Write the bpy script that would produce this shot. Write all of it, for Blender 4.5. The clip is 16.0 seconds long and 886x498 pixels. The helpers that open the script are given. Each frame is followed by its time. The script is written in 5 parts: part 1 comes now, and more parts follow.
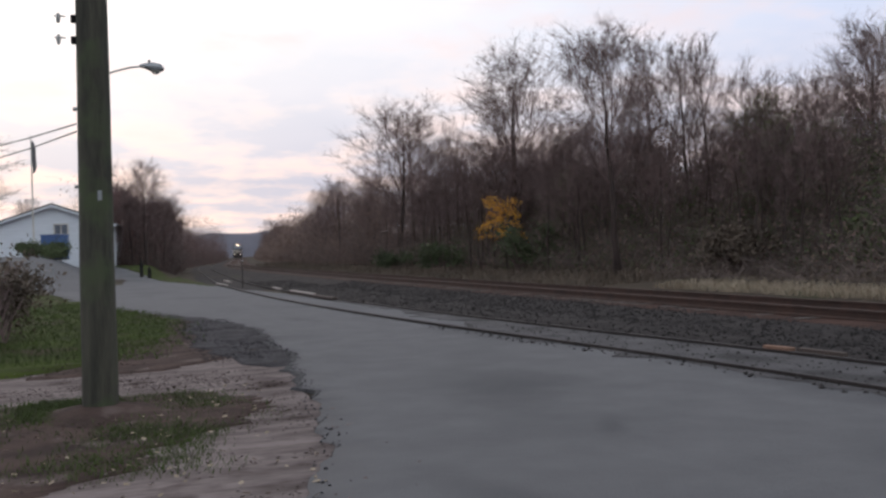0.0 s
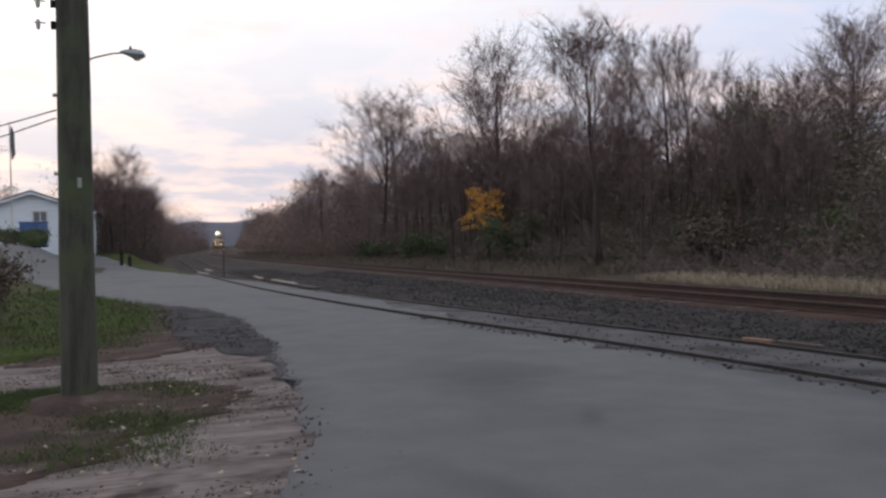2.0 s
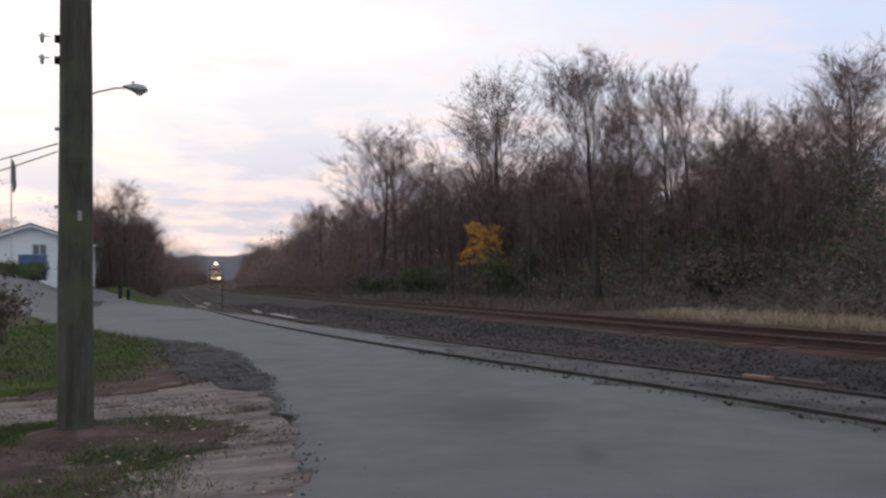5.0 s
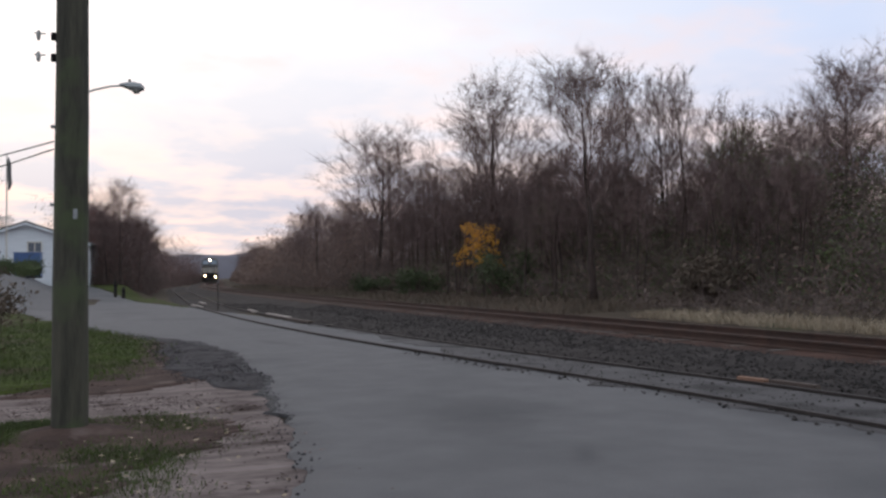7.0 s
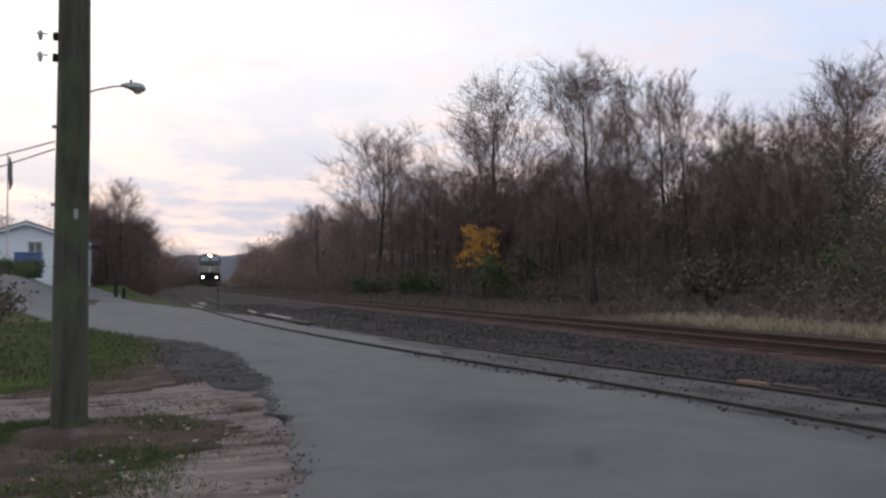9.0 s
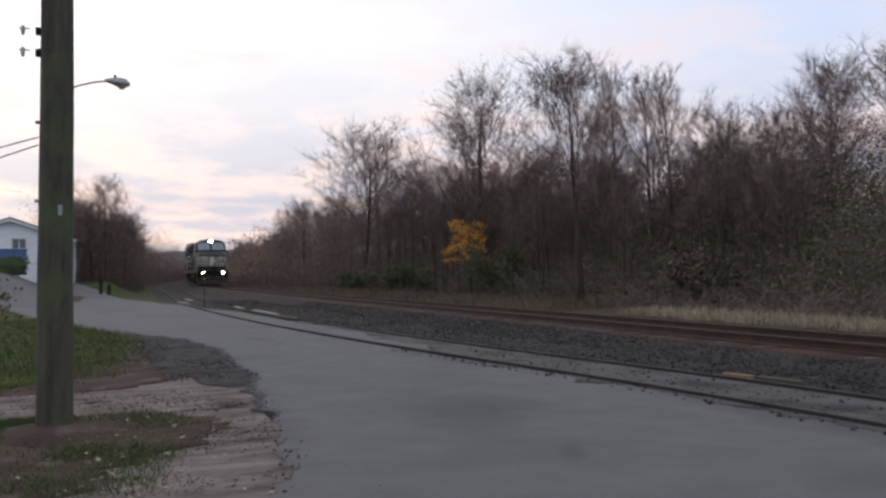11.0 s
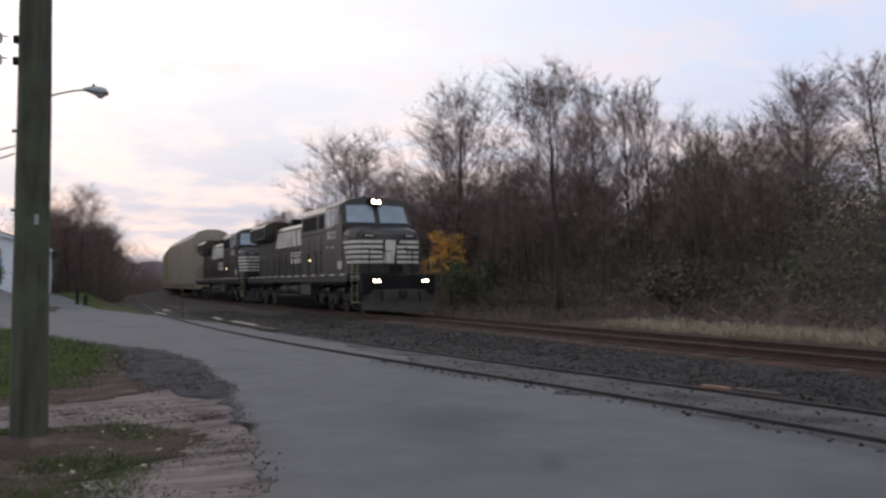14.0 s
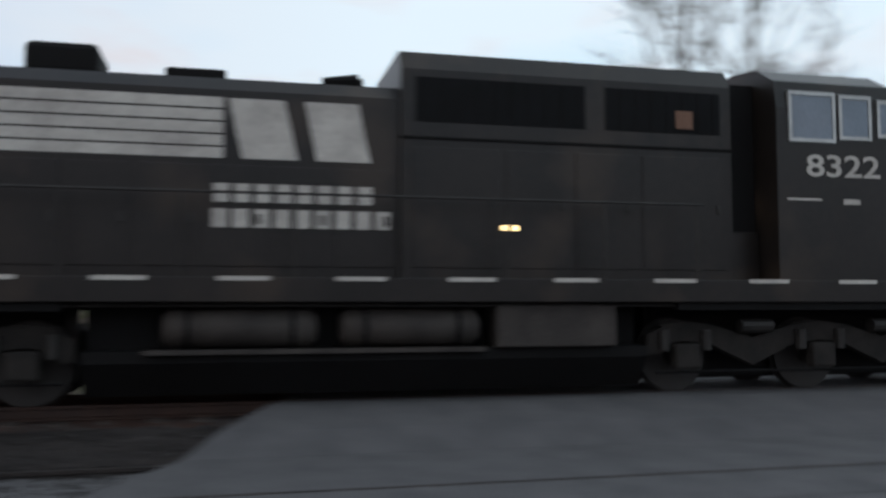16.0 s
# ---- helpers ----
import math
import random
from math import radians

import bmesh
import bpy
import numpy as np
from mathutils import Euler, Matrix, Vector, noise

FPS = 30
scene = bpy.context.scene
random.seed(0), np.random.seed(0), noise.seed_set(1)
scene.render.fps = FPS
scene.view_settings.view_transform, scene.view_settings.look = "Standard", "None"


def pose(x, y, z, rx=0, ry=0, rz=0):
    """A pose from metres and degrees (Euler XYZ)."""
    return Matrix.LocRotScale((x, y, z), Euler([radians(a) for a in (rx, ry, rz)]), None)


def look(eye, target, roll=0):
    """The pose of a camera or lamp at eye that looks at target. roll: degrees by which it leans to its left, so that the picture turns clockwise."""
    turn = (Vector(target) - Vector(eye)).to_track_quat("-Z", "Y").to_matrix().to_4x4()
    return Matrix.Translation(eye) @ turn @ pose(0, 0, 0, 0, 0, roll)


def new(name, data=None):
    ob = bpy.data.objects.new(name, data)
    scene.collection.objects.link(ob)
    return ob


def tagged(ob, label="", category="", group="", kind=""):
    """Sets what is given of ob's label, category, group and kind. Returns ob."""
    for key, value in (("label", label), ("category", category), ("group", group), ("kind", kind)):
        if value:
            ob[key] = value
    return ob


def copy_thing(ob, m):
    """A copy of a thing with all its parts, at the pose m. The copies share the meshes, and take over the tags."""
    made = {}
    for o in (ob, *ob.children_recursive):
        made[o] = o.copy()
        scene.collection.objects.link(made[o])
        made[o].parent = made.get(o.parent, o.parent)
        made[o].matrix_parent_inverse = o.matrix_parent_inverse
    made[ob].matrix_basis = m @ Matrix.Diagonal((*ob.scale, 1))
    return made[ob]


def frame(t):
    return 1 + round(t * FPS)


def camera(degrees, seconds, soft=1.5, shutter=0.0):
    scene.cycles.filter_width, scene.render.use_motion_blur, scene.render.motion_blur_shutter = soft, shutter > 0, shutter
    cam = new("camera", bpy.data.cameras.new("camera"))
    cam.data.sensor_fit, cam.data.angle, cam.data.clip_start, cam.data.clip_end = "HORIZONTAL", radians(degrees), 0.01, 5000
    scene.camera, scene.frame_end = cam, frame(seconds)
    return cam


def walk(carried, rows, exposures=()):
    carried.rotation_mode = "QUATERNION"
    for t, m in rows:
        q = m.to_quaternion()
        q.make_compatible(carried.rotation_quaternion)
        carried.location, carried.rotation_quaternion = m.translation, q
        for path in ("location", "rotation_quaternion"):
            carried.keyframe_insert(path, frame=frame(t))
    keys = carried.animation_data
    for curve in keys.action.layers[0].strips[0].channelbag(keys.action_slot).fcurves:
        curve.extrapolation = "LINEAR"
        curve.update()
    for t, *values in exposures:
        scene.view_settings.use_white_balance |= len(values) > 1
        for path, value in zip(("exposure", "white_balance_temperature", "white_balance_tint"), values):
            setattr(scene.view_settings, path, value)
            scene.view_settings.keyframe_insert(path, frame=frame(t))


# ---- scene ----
# World: x across the railway, y along it, z up from the road surface. The camera stands at the origin.
EYE = 1.6
RAIL = 0.39
TURN = -20.83
cam = camera(53.5, 16.0, soft=2.6, shutter=0.5)
PATH = [  # seconds, yaw, pitch, roll
    (0.0, 0.00, 0.01, -1.66), (0.5, -0.18, 0.19, -1.43), (1.0, -1.10, 0.22, -1.58), (1.5, -1.56, -0.62, -1.15),
    (2.0, -1.13, -0.63, -1.19), (2.5, -0.26, 0.50, -1.38), (3.0, -0.41, 0.94, -1.21), (3.5, -0.47, 1.47, -1.03),
    (4.0, -0.86, 1.68, -0.99), (6.5, -1.44, 1.57, -0.78), (7.0, -1.48, 1.66, -0.57), (7.5, -1.37, 1.62, -0.59),
    (8.0, -1.17, 1.44, -0.44), (8.5, -1.27, 1.78, -0.31), (11.0, -2.31, 1.45, -0.54), (11.5, -2.45, 0.93, -0.22),
    (12.0, -1.95, 0.77, -0.39), (12.5, -1.81, 1.56, -0.25), (13.0, -1.57, 1.95, -0.21), (13.5, -1.76, 1.99, -0.44),
    (14.0, -3.62, 2.18, -0.34), (14.5, -9.59, 2.62, -0.16), (14.75, -16.2, 3.10, 0.15), (15.0, -25.34, 3.71, 0.31),
    (15.25, -34.9, 3.90, 0.22), (15.5, -47.48, 4.13, 0.07), (15.75, -65.0, 4.25, 0.0), (16.0, -82.58, 3.72, -0.06)]


def aim(yaw, pitch, roll):
    a, p = radians(yaw + TURN), radians(pitch)
    way = Vector((-math.sin(a) * math.cos(p), math.cos(a) * math.cos(p), math.sin(p)))
    return look((0, 0, EYE), Vector((0, 0, EYE)) + way, roll)


walk(cam, [(t, aim(a, p, r)) for t, a, p, r in PATH],
     exposures=[(0, 0.0, 6500, 10), (14.5, 0.0, 6500, 10), (15.0, -0.14, 6400, 8), (15.5, -0.18, 6200, 5), (16.0, -0.26, 6200, 4)])

# ---- light ----
SUNSET = radians(8)  # the bright part of the evening sky, to the left of straight up the line
world = bpy.data.worlds.new("evening_sky")
scene.world = world
world.use_nodes = True
wn, wl = world.node_tree.nodes, world.node_tree.links
wn.clear()


def wnode(kind, **kw):
    n = wn.new(kind)
    for k, v in kw.items():
        n.inputs[k].default_value = v
    return n


def wmath(op, a, b=None, clamp=False):
    n = wn.new("ShaderNodeMath")
    n.operation, n.use_clamp = op, clamp
    for i, v in enumerate((a, b)):
        if v is None:
            continue
        if isinstance(v, (int, float)):
            n.inputs[i].default_value = v
        else:
            wl.new(v, n.inputs[i])
    return n.outputs[0]


def wmix(fac, a, b):
    n = wn.new("ShaderNodeMix")
    n.data_type = "RGBA"
    for sock, v in ((n.inputs[0], fac), (n.inputs[6], a), (n.inputs[7], b)):
        if isinstance(v, tuple):
            sock.default_value = (*v, 1)
        elif isinstance(v, (int, float)):
            sock.default_value = v
        else:
            wl.new(v, sock)
    return n.outputs[2]


def wramp(fac, stops):
    n = wn.new("ShaderNodeValToRGB")
    e = n.color_ramp.elements
    while len(e) < len(stops):
        e.new(0.5)
    for el, (p, c) in zip(e, stops):
        el.position, el.color = p, (c, c, c, 1)
    wl.new(fac, n.inputs[0])
    return n.outputs[0]


tc = wn.new("ShaderNodeTexCoord")
sep = wn.new("ShaderNodeSeparateXYZ")
wl.new(tc.outputs["Generated"], sep.inputs[0])
up = wmath("MAXIMUM", sep.outputs[2], 0.0)
deep = wmath("ADD", up, 0.16)
flat = wn.new("ShaderNodeCombineXYZ")
wl.new(wmath("DIVIDE", sep.outputs[0], deep), flat.inputs[0])
wl.new(wmath("DIVIDE", sep.outputs[1], deep), flat.inputs[1])
cl = wnode("ShaderNodeTexNoise", Scale=0.75, Detail=5.0, Roughness=0.5)
wl.new(flat.outputs[0], cl.inputs["Vector"])
cl2 = wnode("ShaderNodeTexNoise", Scale=2.3, Detail=4.0, Roughness=0.55)
wl.new(flat.outputs[0], cl2.inputs["Vector"])
toward = wmath("ADD", wmath("MULTIPLY", sep.outputs[0], -math.sin(SUNSET)), wmath("MULTIPLY", sep.outputs[1], math.cos(SUNSET)))
west = wramp(wmath("ADD", wmath("MULTIPLY", toward, 0.5), 0.5), [(0.78, 0.0), (0.985, 1.0)])
east = wramp(wmath("ADD", wmath("MULTIPLY", toward, 0.5), 0.5), [(0.35, 1.0), (0.70, 0.0)])
clear = wmix(east, wmix(west, (0.69, 0.77, 0.98), (1.05, 1.02, 1.03)), (0.86, 1.04, 1.20))
pale = wmix(east, wmix(west, (0.86, 0.83, 0.91), (1.22, 1.15, 1.14)), (1.02, 1.10, 1.20))
base = wmix(wramp(cl.outputs["Fac"], [(0.40, 0.0), (0.60, 1.0)]), clear, pale)
blush = wmath("MULTIPLY", wramp(cl2.outputs["Fac"], [(0.52, 0.0), (0.68, 1.0)]), 0.5)
base = wmix(blush, base, (0.98, 0.80, 0.80))
low = wramp(up, [(0.08, 1.0), (0.25, 0.0)])
haze = wmix(wramp(cl2.outputs["Fac"], [(0.42, 0.0), (0.60, 1.0)]), (0.55, 0.55, 0.69), (1.0, 0.78, 0.75))
skycol = wmix(wmath("MULTIPLY", low, 0.9), base, haze)
sky = wn.new("ShaderNodeTexSky")
sky.sky_type, sky.sun_disc, sky.sun_elevation, sky.sun_rotation = "NISHITA", False, radians(14), -SUNSET
b1, b2 = wn.new("ShaderNodeBackground"), wn.new("ShaderNodeBackground")
b1.inputs[1].default_value, b2.inputs[1].default_value = 0.97, 0.006
wl.new(skycol, b1.inputs[0])
wl.new(sky.outputs[0], b2.inputs[0])
addw, outw = wn.new("ShaderNodeAddShader"), wn.new("ShaderNodeOutputWorld")
wl.new(b1.outputs[0], addw.inputs[0])
wl.new(b2.outputs[0], addw.inputs[1])
wl.new(addw.outputs[0], outw.inputs[0])
sun = new("sun", bpy.data.lights.new("sun", "SUN"))
sun.data.energy, sun.data.angle, sun.data.color = 0.3, radians(25), (1.0, 0.88, 0.78)
sun.matrix_world = look((-3, 20, 9), (0, 0, 0))


# ---- materials ----
def mat(name, c1, c2=None, scale=6.0, rough=0.85, metal=0.0, bump=0.3, fine=40.0, stretch=(1, 1, 1), vary=0.0, glow=0.0, spots=None, spec=0.5):
    """A procedural surface: two colours mixed by broad and fine noise, with relief; stretch gives grain; vary changes from piece to piece."""
    m = bpy.data.materials.new(name)
    m.use_nodes = True
    nd, lk = m.node_tree.nodes, m.node_tree.links
    bsdf = nd["Principled BSDF"]
    bsdf.inputs["Roughness"].default_value, bsdf.inputs["Metallic"].default_value = rough, metal
    bsdf.inputs["Specular IOR Level"].default_value = spec
    c2 = c2 or tuple(v * 0.7 for v in c1)
    co = nd.new("ShaderNodeTexCoord")
    mp = nd.new("ShaderNodeMapping")
    mp.inputs["Scale"].default_value = stretch
    lk.new(co.outputs["Object"], mp.inputs[0])
    n1, n2 = nd.new("ShaderNodeTexNoise"), nd.new("ShaderNodeTexNoise")
    n1.inputs["Scale"].default_value, n1.inputs["Detail"].default_value = scale, 5
    n2.inputs["Scale"].default_value, n2.inputs["Detail"].default_value = fine, 3
    lk.new(mp.outputs[0], n1.inputs["Vector"])
    lk.new(mp.outputs[0], n2.inputs["Vector"])
    mx = nd.new("ShaderNodeMath")
    mx.operation = "MULTIPLY_ADD"
    lk.new(n2.outputs[0], mx.inputs[0])
    mx.inputs[1].default_value = 0.45
    ad = nd.new("ShaderNodeMath")
    ad.operation = "MULTIPLY_ADD"
    lk.new(n1.outputs[0], ad.inputs[0])
    ad.inputs[1].default_value, ad.inputs[2].default_value = 0.9, -0.18
    lk.new(ad.outputs[0], mx.inputs[2])
    rp = nd.new("ShaderNodeValToRGB")
    e = rp.color_ramp.elements
    e[0].position, e[0].color, e[1].position, e[1].color = 0.30, (*c2, 1), 0.68, (*c1, 1)
    lk.new(mx.outputs[0], rp.inputs[0])
    col = rp.outputs[0]
    if spots:
        n3 = nd.new("ShaderNodeTexNoise")
        n3.inputs["Scale"].default_value, n3.inputs["Detail"].default_value = spots[1], 4
        lk.new(co.outputs["Object"], n3.inputs["Vector"])
        r3 = nd.new("ShaderNodeValToRGB")
        r3.color_ramp.elements[0].position, r3.color_ramp.elements[1].position = spots[2], spots[2] + 0.12
        lk.new(n3.outputs[0], r3.inputs[0])
        m3 = nd.new("ShaderNodeMix")
        m3.data_type = "RGBA"
        m3.inputs[7].default_value = (*spots[0], 1)
        lk.new(r3.outputs[0], m3.inputs[0])
        lk.new(col, m3.inputs[6])
        col = m3.outputs[2]
    if vary:
        oi, geo = nd.new("ShaderNodeObjectInfo"), nd.new("ShaderNodeNewGeometry")
        s = nd.new("ShaderNodeMath")
        s.operation = "ADD"
        lk.new(oi.outputs["Random"], s.inputs[0])
        lk.new(geo.outputs["Random Per Island"], s.inputs[1])
        v = nd.new("ShaderNodeMath")
        v.operation = "MULTIPLY_ADD"
        lk.new(s.outputs[0], v.inputs[0])
        v.inputs[1].default_value, v.inputs[2].default_value = vary, 1 - vary
        hs = nd.new("ShaderNodeHueSaturation")
        lk.new(v.outputs[0], hs.inputs["Value"])
        lk.new(col, hs.inputs["Color"])
        col = hs.outputs[0]
    lk.new(col, bsdf.inputs["Base Color"])
    if glow:
        bsdf.inputs["Emission Color"].default_value, bsdf.inputs["Emission Strength"].default_value = (*c1, 1), glow
    if bump:
        bp = nd.new("ShaderNodeBump")
        bp.inputs["Strength"].default_value, bp.inputs["Distance"].default_value = bump, 0.02
        lk.new(mx.outputs[0], bp.inputs["Height"])
        lk.new(bp.outputs[0], bsdf.inputs["Normal"])
    return m


def stained(m, marks, colour):
    """Old damp and patched areas with soft, uneven outlines, each at its own place in the road."""
    nd, lk = m.node_tree.nodes, m.node_tree.links
    bsdf = nd["Principled BSDF"]
    for x, y, rx, ry, turn, strength in marks:
        co, mp, nz, ad = nd.new("ShaderNodeTexCoord"), nd.new("ShaderNodeMapping"), nd.new("ShaderNodeTexNoise"), nd.new("ShaderNodeMath")
        mp.vector_type = "TEXTURE"
        mp.inputs["Location"].default_value, mp.inputs["Rotation"].default_value, mp.inputs["Scale"].default_value = (x, y, 0), (0, 0, radians(turn)), (rx, ry, 1)
        lk.new(co.outputs["Object"], mp.inputs[0])
        ln = nd.new("ShaderNodeVectorMath")
        ln.operation = "LENGTH"
        lk.new(mp.outputs[0], ln.inputs[0])
        nz.inputs["Scale"].default_value, nz.inputs["Detail"].default_value = 2.2, 6
        lk.new(co.outputs["Object"], nz.inputs["Vector"])
        ad.operation = "MULTIPLY_ADD"
        lk.new(nz.outputs[0], ad.inputs[0])
        ad.inputs[1].default_value = 1.1
        lk.new(ln.outputs["Value"], ad.inputs[2])
        rp = nd.new("ShaderNodeValToRGB")
        e = rp.color_ramp.elements
        e[0].position, e[0].color, e[1].position, e[1].color = 0.45, (strength,) * 3 + (1,), 0.98, (0, 0, 0, 1)
        sc = nd.new("ShaderNodeMath")
        sc.operation = "MULTIPLY"
        sc.inputs[1].default_value = 0.6
        lk.new(ad.outputs[0], sc.inputs[0])
        lk.new(sc.outputs[0], rp.inputs[0])
        mx = nd.new("ShaderNodeMix")
        mx.data_type = "RGBA"
        mx.inputs[7].default_value = (*colour, 1)
        lk.new(rp.outputs[0], mx.inputs[0])
        lk.new(bsdf.inputs["Base Color"].links[0].from_socket, mx.inputs[6])
        lk.new(mx.outputs[2], bsdf.inputs["Base Color"])


M = {}
M["asphalt"] = mat("asphalt", (0.099, 0.096, 0.099), (0.075, 0.073, 0.076), 1.7, 0.95, bump=0.6, fine=48, spots=((0.068, 0.067, 0.070), 0.33, 0.52))
stained(M["asphalt"], ((4.25, 9.1, 0.75, 1.7, -28, 0.75), (6.5, 14.4, 0.55, 2.6, 10, 0.7), (4.3, 21.2, 0.4, 1.2, 12, 0.6), (4.12, 6.75, 0.16, 0.5, -30, 0.7), (7.3, 8.0, 0.7, 5.5, -4, 0.8), (8.3, 4.5, 1.0, 3.5, 0, 0.8), (2.4, 5.0, 0.3, 1.4, 14, 0.5)), (0.048, 0.047, 0.050))
M["crossing"] = mat("crossing_asphalt", (0.092, 0.089, 0.092), (0.060, 0.059, 0.062), 1.7, 0.95, bump=0.5, fine=50)
M["soil"] = mat("soil_and_dead_grass", (0.070, 0.054, 0.038), (0.034, 0.027, 0.021), 0.6, 0.98, bump=0.8, fine=18, spots=((0.048, 0.050, 0.024), 0.3, 0.56), spec=0.12)
M["turf"] = mat("turf", (0.050, 0.066, 0.012), (0.026, 0.034, 0.009), 0.9, 0.98, bump=0.8, fine=25, spots=((0.050, 0.038, 0.024), 0.55, 0.50), spec=0.12)
M["sand"] = mat("pale_dirt", (0.215, 0.175, 0.165), (0.076, 0.058, 0.053), 2.2, 0.97, bump=1.0, fine=16, stretch=(0.35, 1.3, 1), spots=((0.046, 0.032, 0.029), 1.3, 0.56), spec=0.12)
M["redsoil"] = mat("brown_dirt", (0.076, 0.050, 0.042), (0.031, 0.021, 0.018), 2.4, 0.97, bump=1.0, fine=26, stretch=(0.5, 1, 1), spots=((0.115, 0.088, 0.080), 1.9, 0.58), spec=0.12)
M["millings"] = mat("dark_gravel", (0.058, 0.054, 0.057), (0.022, 0.0213, 0.023), 2.6, 0.95, bump=1.0, fine=40, spec=0.12)
M["ballast"] = mat("ballast", (0.044, 0.038, 0.036), (0.016, 0.0140, 0.0130), 2.2, 0.95, bump=1.0, fine=30, spec=0.12)
M["sidingfill"] = mat("gritty_broken_asphalt", (0.094, 0.089, 0.090), (0.046, 0.043, 0.043), 1.1, 0.96, bump=0.9, fine=36, spots=((0.030, 0.028, 0.028), 0.7, 0.56), spec=0.2)
# Broken rim, coloured dark for the shadow of the asphalt's thickness.
M["edge"] = mat("broken_rim_with_shadow", (0.042, 0.040, 0.042), (0.020, 0.019, 0.020), 5.0, 0.97, bump=1.0, fine=40)
M["palewood"] = mat("bleached_timber", (0.34, 0.30, 0.27), (0.17, 0.145, 0.13), 5.0, 0.9, bump=0.4, stretch=(12, 1, 12))
M["stone"] = mat("ballast_stone", (0.052, 0.047, 0.045), (0.021, 0.019, 0.0185), 8.0, 0.9, bump=0.2, vary=0.55, spec=0.12)
M["rustbed"] = mat("rusty_ballast", (0.066, 0.036, 0.027), (0.026, 0.0150, 0.0120), 1.4, 0.95, bump=1.0, fine=26, spec=0.12)
M["rail"] = mat("rusty_rail", (0.060, 0.030, 0.021), (0.03, 0.017, 0.013), 4.0, 0.75, 0.2, bump=0.2)
M["railhead"] = mat("worn_railhead", (0.16, 0.11, 0.09), (0.09, 0.06, 0.05), 6.0, 0.45, 0.7, bump=0.05)
# Dull rail, taken darker for the shadow in the groove beside it.
M["oldrail"] = mat("groove_shaded_siding_rail", (0.034, 0.026, 0.023), (0.014, 0.011, 0.010), 3.0, 0.75, 0.2, bump=0.2)
M["oldhead"] = mat("dull_siding_railhead", (0.20, 0.165, 0.15), (0.09, 0.07, 0.062), 5.0, 0.4, 0.6, bump=0.05)
M["tie"] = mat("creosoted_wood", (0.075, 0.055, 0.045), (0.04, 0.03, 0.026), 6.0, 0.92, bump=0.5, stretch=(1, 12, 12), vary=0.25)
M["newtie"] = mat("orange_weathered_plank", (0.24, 0.135, 0.09), (0.13, 0.075, 0.052), 6.0, 0.9, bump=0.4, stretch=(1, 12, 12))
M["poleWood"] = mat("weathered_pole_wood", (0.062, 0.058, 0.042), (0.022, 0.022, 0.016), 2.2, 0.92, bump=0.9, fine=14, stretch=(5, 5, 0.5), spots=((0.050, 0.062, 0.030), 1.6, 0.50))
M["bark"] = mat("grey_brown_bark", (0.062, 0.041, 0.035), (0.028, 0.019, 0.017), 5.0, 0.95, bump=0.5, stretch=(2, 2, 0.5), vary=0.2)
M["twig"] = mat("fine_twigs", (0.170, 0.115, 0.108), (0.095, 0.065, 0.062), 2.0, 0.95, bump=0, vary=0.3)
# Twig colour again, a little darker for the shade under the trees.
M["shadetwig"] = mat("shaded_understorey_stems", (0.150, 0.112, 0.100), (0.075, 0.056, 0.050), 2.0, 0.95, bump=0, vary=0.3)
M["palebark"] = mat("pale_bark", (0.21, 0.175, 0.15), (0.10, 0.08, 0.072), 4.0, 0.95, bump=0.5, stretch=(2, 2, 0.5))
M["drab"] = mat("dry_brown_leaves", (0.215, 0.145, 0.118), (0.115, 0.076, 0.062), 0.25, 0.95, bump=0, fine=1.5, vary=0.35)
M["russet"] = mat("russet_leaves", (0.170, 0.096, 0.086), (0.088, 0.050, 0.046), 0.3, 0.95, bump=0, fine=1.5, vary=0.35)
M["green"] = mat("dull_green_leaves", (0.118, 0.150, 0.056), (0.064, 0.082, 0.033), 0.4, 0.95, bump=0, fine=2, vary=0.35)
M["darkgreen"] = mat("dark_evergreen", (0.082, 0.104, 0.046), (0.046, 0.058, 0.028), 0.4, 0.95, bump=0, fine=2, vary=0.35)
M["yellow"] = mat("golden_leaves", (0.72, 0.37, 0.05), (0.50, 0.22, 0.03), 0.8, 0.9, bump=0, fine=3, vary=0.25)
M["straw"] = mat("dry_straw_grass", (0.38, 0.31, 0.225), (0.20, 0.155, 0.105), 0.8, 0.95, bump=0, fine=4, vary=0.35)
M["litter"] = mat("rotted_leaf_litter", (0.055, 0.034, 0.024), (0.026, 0.017, 0.013), 3.0, 0.95, bump=0, vary=0.4)
M["blade"] = mat("green_grass_blades", (0.060, 0.088, 0.015), (0.030, 0.042, 0.010), 0.5, 0.9, bump=0, fine=4, vary=0.4)
M["black"] = mat("locomotive_black", (0.0160, 0.0126, 0.0106), (0.0074, 0.0061, 0.0054), 0.9, 0.37, bump=0.05, fine=9, spots=((0.032, 0.023, 0.017), 0.7, 0.53), spec=0.34)
# Sooty parts; also the black of blocks that stand in for shade.
M["soot"] = mat("sooty_black", (0.008, 0.0075, 0.0075), (0.005, 0.0045, 0.0045), 2.0, 0.8, bump=0.1, spec=0.2)
M["grille"] = mat("dark_grille", (0.006, 0.006, 0.007), (0.004, 0.004, 0.004), 3.0, 0.7, bump=0.1, spec=0.15)
M["truck"] = mat("dusty_truck_steel", (0.028, 0.024, 0.021), (0.012, 0.0105, 0.0098), 3.0, 0.85, bump=0.2, spec=0.3)
M["steel"] = mat("worn_steel", (0.040, 0.036, 0.033), (0.018, 0.016, 0.015), 3.0, 0.6, 0.35, bump=0.1)
